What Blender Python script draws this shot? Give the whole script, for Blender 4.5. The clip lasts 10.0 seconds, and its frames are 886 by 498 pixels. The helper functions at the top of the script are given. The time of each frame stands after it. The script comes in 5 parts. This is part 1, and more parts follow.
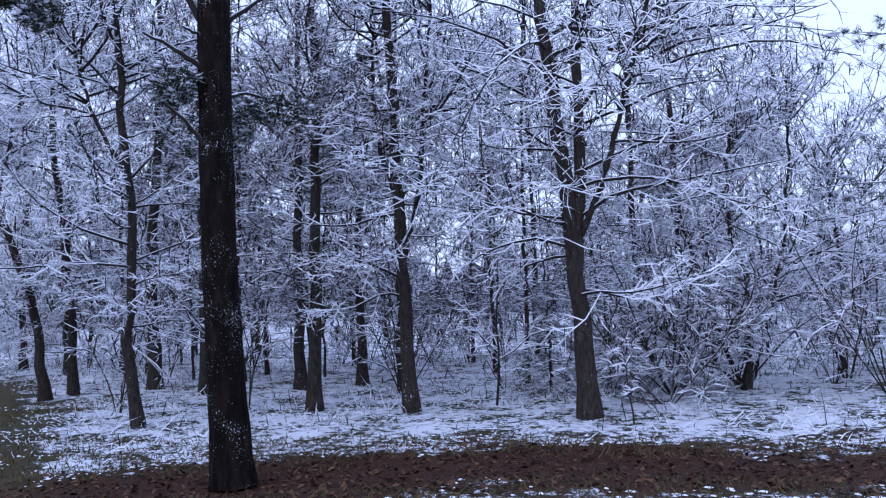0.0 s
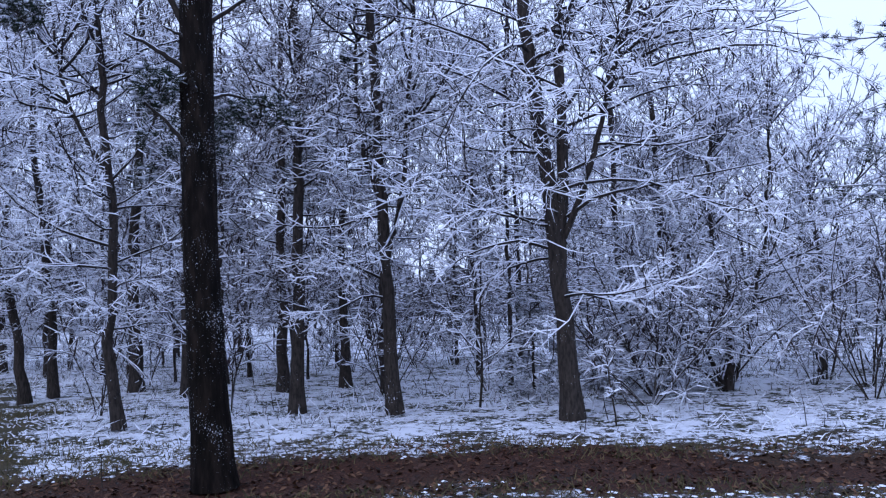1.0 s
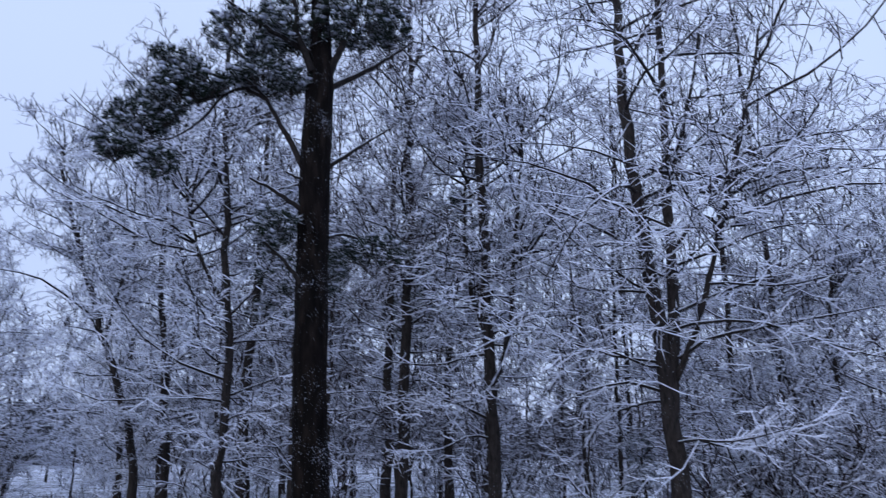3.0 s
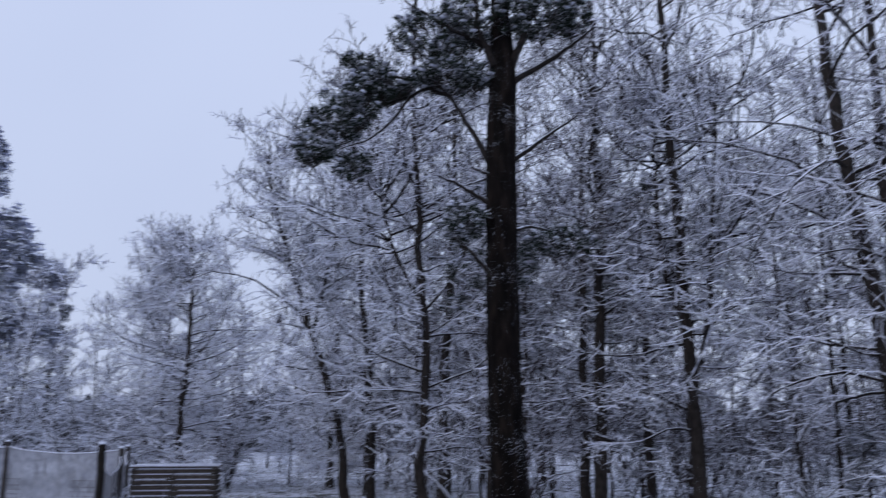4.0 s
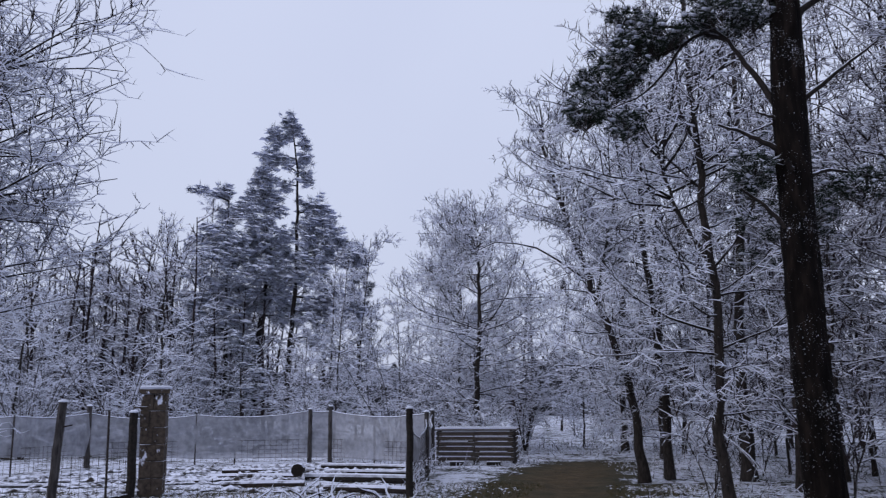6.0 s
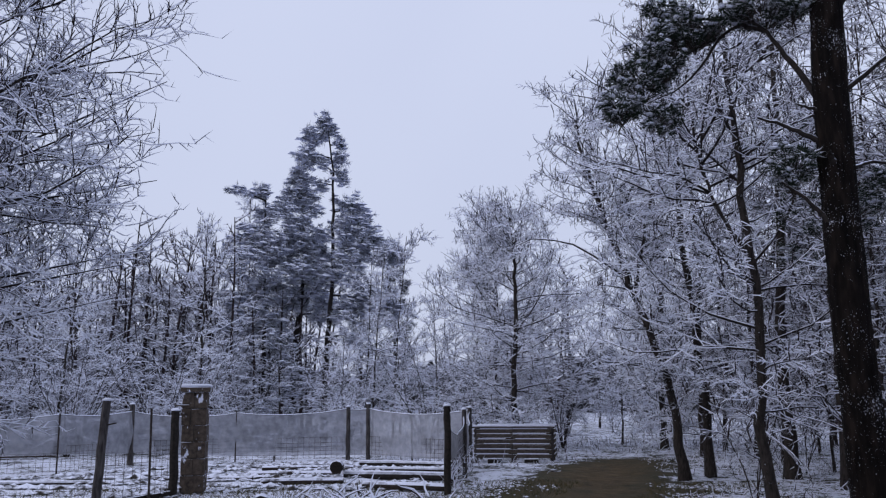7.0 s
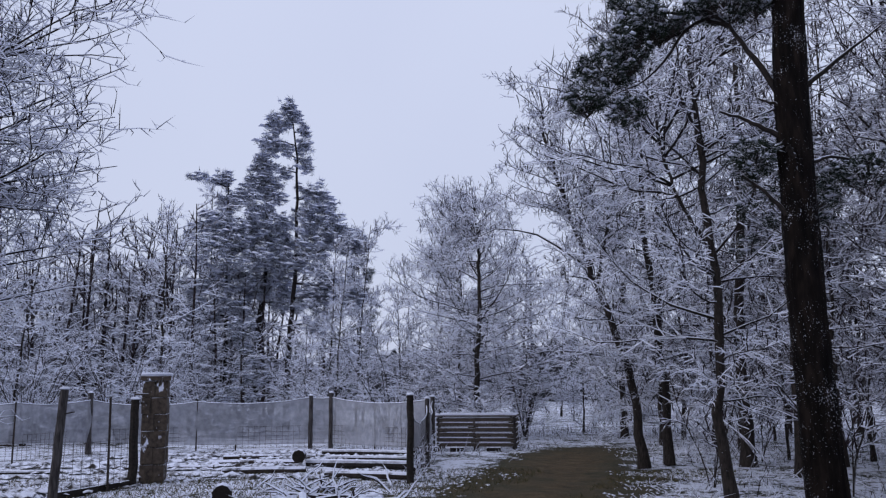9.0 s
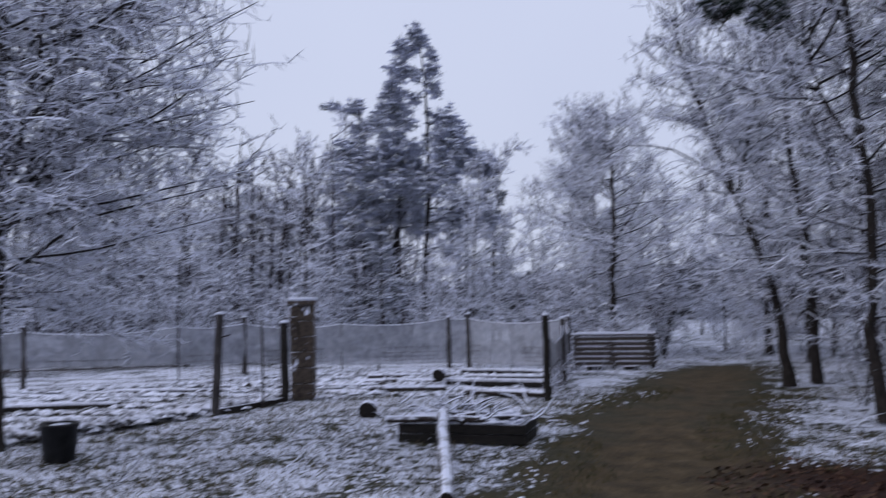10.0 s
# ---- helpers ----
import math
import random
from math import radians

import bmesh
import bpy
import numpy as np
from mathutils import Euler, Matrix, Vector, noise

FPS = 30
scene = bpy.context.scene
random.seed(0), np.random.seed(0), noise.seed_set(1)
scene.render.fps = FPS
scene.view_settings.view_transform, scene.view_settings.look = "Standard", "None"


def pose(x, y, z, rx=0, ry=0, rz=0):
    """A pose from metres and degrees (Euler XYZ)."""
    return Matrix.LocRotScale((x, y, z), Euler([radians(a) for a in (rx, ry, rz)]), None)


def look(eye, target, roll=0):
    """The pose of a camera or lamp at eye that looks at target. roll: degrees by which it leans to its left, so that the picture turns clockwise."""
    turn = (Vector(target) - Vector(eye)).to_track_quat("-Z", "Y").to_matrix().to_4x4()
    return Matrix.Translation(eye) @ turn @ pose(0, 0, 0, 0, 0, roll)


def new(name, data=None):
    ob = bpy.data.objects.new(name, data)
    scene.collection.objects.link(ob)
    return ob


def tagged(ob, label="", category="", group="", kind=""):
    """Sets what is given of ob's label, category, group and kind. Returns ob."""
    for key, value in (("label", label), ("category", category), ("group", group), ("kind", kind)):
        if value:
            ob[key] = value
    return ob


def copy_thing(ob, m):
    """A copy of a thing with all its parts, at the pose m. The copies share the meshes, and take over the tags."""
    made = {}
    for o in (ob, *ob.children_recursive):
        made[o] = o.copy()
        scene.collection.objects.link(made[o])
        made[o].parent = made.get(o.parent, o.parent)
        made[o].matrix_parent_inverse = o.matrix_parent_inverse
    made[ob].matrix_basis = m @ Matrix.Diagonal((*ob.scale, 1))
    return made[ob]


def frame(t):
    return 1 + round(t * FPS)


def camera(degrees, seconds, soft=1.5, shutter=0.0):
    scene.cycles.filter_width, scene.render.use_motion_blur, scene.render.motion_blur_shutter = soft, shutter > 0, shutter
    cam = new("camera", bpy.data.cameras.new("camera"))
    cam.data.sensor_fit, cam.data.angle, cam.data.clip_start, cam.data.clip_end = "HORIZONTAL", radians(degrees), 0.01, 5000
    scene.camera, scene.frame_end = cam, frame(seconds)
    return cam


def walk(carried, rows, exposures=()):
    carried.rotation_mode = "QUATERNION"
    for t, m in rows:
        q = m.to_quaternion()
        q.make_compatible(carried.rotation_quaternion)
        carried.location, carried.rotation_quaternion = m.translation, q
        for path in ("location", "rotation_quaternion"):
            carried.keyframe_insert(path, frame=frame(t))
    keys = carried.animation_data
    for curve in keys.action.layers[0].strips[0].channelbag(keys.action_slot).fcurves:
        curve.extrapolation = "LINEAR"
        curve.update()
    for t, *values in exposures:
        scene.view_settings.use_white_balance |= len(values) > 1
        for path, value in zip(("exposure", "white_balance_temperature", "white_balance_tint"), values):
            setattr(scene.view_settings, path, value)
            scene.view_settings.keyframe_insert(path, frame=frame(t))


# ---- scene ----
# Field of view, and the path: seconds, eye, then yaw from +y towards +x, pitch and roll in degrees.
cam = camera(54.97, 10.0, soft=1.2, shutter=0.42)
PATH = [
    (0.0, 0.008, -0.016, 1.608, -13.42, 3.28, 2.14),
    (0.5, 0.012, -0.018, 1.607, -13.14, 3.25, 2.60),
    (1.0, 0.017, -0.017, 1.602, -12.33, 3.40, 2.15),
    (1.5, 0.025, -0.026, 1.595, -12.87, 5.26, 1.54),
    (2.0, 0.027, -0.037, 1.593, -14.99, 8.61, 0.86),
    (2.2, 0.028, -0.038, 1.592, -15.85, 9.46, 0.72),
    (3.3, 0.035, -0.030, 1.597, -22.19, 13.83, 0.32),
    (3.5, 0.037, -0.029, 1.597, -24.84, 13.94, 0.15),
    (4.0, 0.048, -0.022, 1.599, -32.50, 12.35, -0.07),
    (4.5, 0.061, -0.016, 1.600, -40.10, 11.23, 0.49),
    (5.0, 0.066, -0.009, 1.599, -46.38, 10.30, 0.64),
    (5.5, 0.048, -0.008, 1.594, -49.48, 10.01, 0.34),
    (7.0, 0.034, -0.016, 1.599, -53.93, 9.89, 0.50),
    (7.5, 0.022, -0.018, 1.598, -54.14, 9.46, 0.38),
    (8.0, 0.017, -0.020, 1.597, -53.79, 9.47, 0.22),
    (8.5, 0.020, -0.023, 1.602, -52.85, 9.36, 0.12),
    (9.0, 0.032, -0.022, 1.605, -51.49, 9.13, 0.41),
    (9.5, 0.071, -0.021, 1.611, -52.79, 7.56, 0.87),
    (10.0, 0.072, -0.020, 1.607, -60.55, 4.00, 1.28),
]


def view(x, y, z, yaw, pitch, roll):
    a, b = radians(yaw), radians(pitch)
    aim = (x + math.sin(a) * math.cos(b), y + math.cos(a) * math.cos(b), z + math.sin(b))
    return look((x, y, z), aim, -roll)


walk(cam, [(t, view(*row)) for t, *row in PATH],
     [(0, 0.66, 5300, 14), (2.2, 0.5, 5250, 12), (3.5, -0.07, 5600, 11), (5.0, -0.02, 6150, 13), (10, -0.02, 6150, 13)])

# ---- world and sun: an overcast dusk ----
world = bpy.data.worlds.new("world")
scene.world = world
world.use_nodes = True
wn, wl = world.node_tree.nodes, world.node_tree.links
wn.clear()
sky = wn.new("ShaderNodeTexSky")
sky.sky_type, sky.sun_disc = 'NISHITA', False
sky.sun_elevation, sky.sun_rotation, sky.dust_density = radians(24), radians(200), 4.0
# the cloud cover: a third as bright at the horizon as overhead, with faint mottling
place = wn.new("ShaderNodeTexCoord")
clouds = wn.new("ShaderNodeTexNoise")
clouds.inputs["Scale"].default_value, clouds.inputs["Detail"].default_value = 1.6, 3
split, rise_up = wn.new("ShaderNodeSeparateXYZ"), wn.new("ShaderNodeMapRange")
rise_up.inputs["From Min"].default_value, rise_up.inputs["From Max"].default_value = 0.0, 1.0
rise_up.inputs["To Min"].default_value, rise_up.inputs["To Max"].default_value = 0.98, 1.2
ramp = wn.new("ShaderNodeValToRGB")
ramp.color_ramp.elements[0].position, ramp.color_ramp.elements[0].color = 0.3, (0.548, 0.585, 0.715, 1)
ramp.color_ramp.elements[1].position, ramp.color_ramp.elements[1].color = 0.75, (0.603, 0.64, 0.758, 1)
veil, clear_sky, both = wn.new("ShaderNodeBackground"), wn.new("ShaderNodeBackground"), wn.new("ShaderNodeAddShader")
clear_sky.inputs["Strength"].default_value = 0.012
wl.new(place.outputs["Generated"], clouds.inputs["Vector"])
wl.new(place.outputs["Generated"], split.inputs[0])
wl.new(split.outputs["Z"], rise_up.inputs["Value"])
wl.new(rise_up.outputs["Result"], veil.inputs["Strength"])
wl.new(clouds.outputs["Fac"], ramp.inputs["Fac"])
wl.new(ramp.outputs["Color"], veil.inputs["Color"])
wl.new(sky.outputs["Color"], clear_sky.inputs["Color"])
wl.new(veil.outputs[0], both.inputs[0])
wl.new(clear_sky.outputs[0], both.inputs[1])
wl.new(both.outputs[0], wn.new("ShaderNodeOutputWorld").inputs["Surface"])

sun_data = bpy.data.lights.new("sun", 'SUN')
sun_data.energy, sun_data.angle, sun_data.color = 0.5, radians(60), (1.0, 0.97, 0.94)
sun = new("sun", sun_data)
sun.matrix_world = look((-8, -20, 24), (0, 0, 0))


# ---- materials ----
class Mat:
    """A small builder of node materials."""

    def __init__(self, name, rough=0.8, metal=0.0):
        self.m = bpy.data.materials.new(name)
        self.m.use_nodes = True
        self.n, self.l = self.m.node_tree.nodes, self.m.node_tree.links
        self.bsdf = self.n["Principled BSDF"]
        self.bsdf.inputs["Roughness"].default_value = rough
        self.bsdf.inputs["Metallic"].default_value = metal
        self.bsdf.inputs["Specular IOR Level"].default_value = 0.25
        self.pos = self.n.new("ShaderNodeNewGeometry")

    def noise(self, scale, detail=3.0, stretch=None, rough=0.55):
        node = self.n.new("ShaderNodeTexNoise")
        node.inputs["Scale"].default_value, node.inputs["Detail"].default_value = scale, detail
        node.inputs["Roughness"].default_value = rough
        src = self.pos.outputs["Position"]
        if stretch:
            mp = self.n.new("ShaderNodeMapping")
            mp.inputs["Scale"].default_value = stretch
            self.l.new(src, mp.inputs["Vector"])
            src = mp.outputs["Vector"]
        self.l.new(src, node.inputs["Vector"])
        return node.outputs["Fac"]

    def ramp(self, fac, *stops):
        node = self.n.new("ShaderNodeValToRGB")
        els = node.color_ramp.elements
        while len(els) < len(stops):
            els.new(0.5)
        for el, (p, c) in zip(els, stops):
            el.position, el.color = p, (c, c, c, 1) if isinstance(c, (int, float)) else (*c, 1)
        self.l.new(fac, node.inputs["Fac"])
        return node.outputs["Color"]

    def math(self, op, a, b, clamp=False):
        node = self.n.new("ShaderNodeMath")
        node.operation, node.use_clamp = op, clamp
        for sock, val in zip(node.inputs, (a, b)):
            if isinstance(val, (int, float)):
                sock.default_value = val
            else:
                self.l.new(val, sock)
        return node.outputs[0]

    def mix(self, fac, a, b):
        node = self.n.new("ShaderNodeMix")
        node.data_type = 'RGBA'
        for sock, val in ((node.inputs["Factor"], fac), (node.inputs["A"], a), (node.inputs["B"], b)):
            if isinstance(val, tuple):
                sock.default_value = (*val, 1)
            elif isinstance(val, (int, float)):
                sock.default_value = val
            else:
                self.l.new(val, sock)
        return node.outputs["Result"]

    def attr(self, name):
        node = self.n.new("ShaderNodeAttribute")
        node.attribute_name = name
        return node.outputs["Fac"]

    def up(self):
        """The upward part of the surface's direction, -1 to 1."""
        node = self.n.new("ShaderNodeSeparateXYZ")
        self.l.new(self.pos.outputs["Normal"], node.inputs[0])
        return node.outputs["Z"]

    def random(self):
        return self.n.new("ShaderNodeObjectInfo").outputs["Random"]

    def island(self):
        return self.pos.outputs["Random Per Island"]

    def color(self, c):
        if isinstance(c, tuple):
            self.bsdf.inputs["Base Color"].default_value = (*c, 1)
        else:
            self.l.new(c, self.bsdf.inputs["Base Color"])
        return self

    def bump(self, height, strength=0.4, distance=0.02):
        node = self.n.new("ShaderNodeBump")
        node.inputs["Strength"].default_value, node.inputs["Distance"].default_value = strength, distance
        self.l.new(height, node.inputs["Height"])
        self.l.new(node.outputs[0], self.bsdf.inputs["Normal"])
        return self

    def alpha(self, fac):
        self.l.new(fac, self.bsdf.inputs["Alpha"])
        return self


SNOW = (0.745, 0.772, 0.89)


def snowed(name, dark, light, lo, hi, scale=14.0, grain=(1, 1, 1), patch=0.5, rough=0.85, fleck=None):
    """A material whose upward faces carry settled snow: none below lo, full above hi of the upward part."""
    m = Mat(name, rough)
    base = m.mix(m.ramp(m.noise(scale, 5, grain), (0.3, 0.0), (0.7, 1.0)), dark, light)
    cover = m.math('ADD', m.up(), m.math('MULTIPLY', m.math('SUBTRACT', m.noise(5.5, 4), 0.5), patch))
    fac = m.math('DIVIDE', m.math('SUBTRACT', cover, lo), hi - lo, clamp=True)
    if fleck:
        size, level = fleck
        spots = m.math('ADD', m.math('MULTIPLY', m.noise(size, 3, (1, 1, 0.6)), 0.7), m.math('MULTIPLY', m.noise(2.5, 2), 0.3))
        fac = m.math('MAXIMUM', fac, m.ramp(spots, (level, 0.0), (level + 0.04, 1.0)))
    return m.color(m.mix(fac, base, SNOW)).bump(m.noise(scale * 2, 4, grain), 0.5, 0.01).m


BARK = snowed("bark", (0.008, 0.006, 0.0055), (0.05, 0.04, 0.034), 0.42, 0.75, 30, (1, 1, 0.3), 0.6, fleck=(60, 0.655))
TWIG = snowed("twig", (0.010, 0.007, 0.008), (0.034, 0.024, 0.025), 0.03, 0.29, 9, patch=0.9)
NEEDLE = snowed("needle", (0.006, 0.012, 0.008), (0.022, 0.034, 0.02), 0.25, 0.7, 18, patch=0.9)
FAR_NEEDLE = snowed("frosted_needle", (0.015, 0.022, 0.018), (0.035, 0.045, 0.036), -0.15, 0.5, 10, patch=0.9)
LADEN_NEEDLE = snowed("snow_laden_needle", (0.015, 0.022, 0.018), (0.035, 0.045, 0.036), -0.6, 0.15, 6, patch=1.2)
RIMED = snowed("snow_laden_twig", (0.012, 0.009, 0.01), (0.04, 0.03, 0.031), 0.0, 0.3, 9, patch=0.9)
LIMB = snowed("snowy_limb", (0.006, 0.005, 0.005), (0.03, 0.023, 0.02), 0.45, 0.65, 26, patch=0.6)
# TWIG with less snow, partly sheltering, partly the woods' shade put into the colour
SHADED_TWIG = snowed("brushwood", (0.012, 0.008, 0.009), (0.045, 0.03, 0.031), 0.2, 0.48, 9, patch=1.0)
snow_m = Mat("snow", 0.75)
SNOW_M = snow_m.color(SNOW).bump(snow_m.noise(30, 4), 0.4, 0.01).m


def pine_bark():
    m = Mat("pine_bark", 0.95)
    m.bsdf.inputs["Specular IOR Level"].default_value = 0.08
    plates = m.noise(16, 6, (1, 1, 0.22))
    base = m.ramp(plates, (0.32, (0.003, 0.0025, 0.0025)), (0.5, (0.007, 0.0055, 0.005)), (0.75, (0.022, 0.016, 0.013)))
    spread = m.math('ADD', m.math('MULTIPLY', m.noise(95, 4, (1, 1, 0.7)), 0.72), m.math('MULTIPLY', m.noise(3.0, 2), 0.28))
    flecks = m.ramp(spread, (0.62, 0.0), (0.66, 0.85))
    m.color(m.mix(flecks, base, SNOW)).bump(plates, 1.0, 0.03)
    return m.m


PINE_BARK = pine_bark()


# ---- mesh helpers ----
def link(name, data, parent=None, label=""):
    ob = new(name, data)
    if parent is not None:
        ob.parent = parent
    return tagged(ob, label)


def mesh_of(name, v, f, material, smooth=False):
    me = bpy.data.meshes.new(name)
    v, f = np.asarray(v, dtype=np.float32), np.asarray(f, dtype=np.int32)
    n = f.shape[1]
    me.vertices.add(len(v))
    me.vertices.foreach_set("co", v.ravel())
    me.loops.add(f.size)
    me.loops.foreach_set("vertex_index", f.ravel())
    me.polygons.add(len(f))
    me.polygons.foreach_set("loop_start", np.arange(0, f.size, n, dtype=np.int32))
    me.update(calc_edges=True)
    me.validate()
    me.polygons.foreach_set("use_smooth", np.full(len(me.polygons), smooth))
    me.materials.append(material)
    return me


def tubes(p, r, sides=3, tall=1.0):
    """Tapered tubes along n polylines of k points: p (n, k, 3), r (n, k). One corner of each ring points up."""
    n, k, _ = p.shape
    tan = np.gradient(p, axis=1)
    tan /= np.linalg.norm(tan, axis=2, keepdims=True) + 1e-9
    ref = np.where(np.abs(tan[..., 2:3]) > 0.95, np.array([1.0, 0, 0]), np.array([0, 0, 1.0]))
    side = np.cross(tan, ref)
    side /= np.linalg.norm(side, axis=2, keepdims=True) + 1e-9
    up = np.cross(side, tan)
    a = np.pi / 2 + np.arange(sides) * 2 * np.pi / sides
    ring = (np.cos(a)[None, None, :, None] * side[:, :, None, :] + (np.sin(a) * np.where(np.sin(a) > 0, tall, 1.0))[None, None, :, None] * up[:, :, None, :])
    v = p[:, :, None, :] + ring * r[:, :, None, None]
    base = (np.arange(n)[:, None, None] * k + np.arange(k - 1)[None, :, None]) * sides
    j = np.arange(sides)[None, None, :]
    j2 = (j + 1) % sides
    f = np.stack([base + j, base + j2, base + sides + j2, base + sides + j], axis=-1)
    return v.reshape(-1, 3), f.reshape(-1, 4)


def spikes(p, r, sides=3, tall=1.5):
    """Like tubes, but each one runs out to a point and has fewer faces: all triangles."""
    n, k, _ = p.shape
    v, f = tubes(p[:, :-1], r[:, :-1], sides, tall) if k > 2 else (None, None)
    if k == 2:
        q = np.concatenate([p[:, :1], p[:, :1] + (p[:, 1:] - p[:, :1]) * 1e-3], axis=1)
        v, _ = tubes(q, np.repeat(r[:, :1], 2, axis=1), sides, tall)
        v = v.reshape(n, 2, sides, 3)[:, :1].reshape(-1, 3)
        f3 = np.zeros((0, 3), dtype=int)
    else:
        f3 = np.concatenate([f[:, [0, 1, 2]], f[:, [0, 2, 3]]])
    m = (k - 1) * sides
    last = np.arange(n)[:, None] * m + (k - 2) * sides
    j = np.arange(sides)[None, :]
    tip = n * m + np.arange(n)[:, None]
    cap = np.stack([last + j, last + (j + 1) % sides, tip + 0 * j], axis=-1).reshape(-1, 3)
    return np.concatenate([v, p[:, -1]]), np.concatenate([f3, cap])


def triangles(v, f):
    return v, np.concatenate([f[:, [0, 1, 2]], f[:, [0, 2, 3]]])


def joined(*pieces):
    vs, fs, at = [], [], 0
    for v, f in pieces:
        vs.append(v)
        fs.append(f + at)
        at += len(v)
    return np.concatenate(vs), np.concatenate(fs)


def unit(v):
    return v / (np.linalg.norm(v, axis=-1, keepdims=True) + 1e-9)


def grow(rng, start, way, length, k, wiggle, lift=0.0):
    """Polylines from start along way, bending at random and by lift upwards."""
    p = [start]
    d = unit(way)
    step = (length / (k - 1))[:, None]
    for _ in range(k - 1):
        d = unit(d + rng.normal(0, wiggle, d.shape) + np.array([0, 0, lift]))
        p.append(p[-1] + d * step)
    return np.stack(p, axis=1)


def sprout(rng, p, count, lo, hi, spread, flat=1.0):
    """Starts and directions of count shoots on every polyline, and how far out each one starts."""
    n, k, _ = p.shape
    u = rng.uniform(lo, hi, (n, count))
    x = u * (k - 1)
    i = np.minimum(x.astype(int), k - 2)
    w = (x - i)[..., None]
    row = np.arange(n)[:, None]
    start = p[row, i] * (1 - w) + p[row, i + 1] * w
    tan = unit(p[row, i + 1] - p[row, i])
    off = rng.normal(0, 1, tan.shape)
    off[..., 2] *= flat
    off = unit(off - (off * tan).sum(-1, keepdims=True) * tan)
    a = rng.normal(spread, 0.2, (n, count))[..., None]
    way = unit(np.cos(a) * tan + np.sin(a) * off)
    return start.reshape(-1, 3), way.reshape(-1, 3), u.reshape(-1)


def taper(n, k, r0, r1, power=1.0):
    r0 = np.broadcast_to(np.asarray(r0, dtype=float), (n,))
    return r1 + (r0[:, None] - r1) * (1 - np.linspace(0, 1, k)[None, :]) ** power


def trunk_line(spine, k=16, sway=0.04, rng=None):
    """A smooth line through a few points (x, y, z) of the trunk."""
    spine = np.asarray(spine, dtype=float)
    d = np.concatenate([[0], np.cumsum(np.linalg.norm(np.diff(spine, axis=0), axis=1))])
    s = np.linspace(0, d[-1], k)
    line = np.stack([np.interp(s, d, spine[:, i]) for i in range(3)], axis=1)
    for _ in range(2):
        line[1:-1] = (line[:-2] + 2 * line[1:-1] + line[2:]) / 4
    if rng is not None:
        line[2:-1, :2] += rng.normal(0, sway, (k - 3, 2))
    return line


def flare(k, r0, r1, root=1.5, reach=0.035):
    s = np.linspace(0, 1, k)
    return (r1 + (r0 - r1) * (1 - s) ** 0.8) * (1 + (root - 1) * np.exp(-s / reach))


def smooth_line(pts, k):
    """A rounded line of k points through a few given ones."""
    line = np.asarray(pts, dtype=float)
    d = np.concatenate([[0], np.cumsum(np.linalg.norm(np.diff(line, axis=0), axis=1))])
    dense = np.stack([np.interp(np.linspace(0, d[-1], 5 * k), d, line[:, i]) for i in range(3)], axis=1)
    for _ in range(k):
        dense[1:-1] = (dense[:-2] + 2 * dense[1:-1] + dense[2:]) / 4
    return dense[np.linspace(0, 5 * k - 1, k).round().astype(int)]


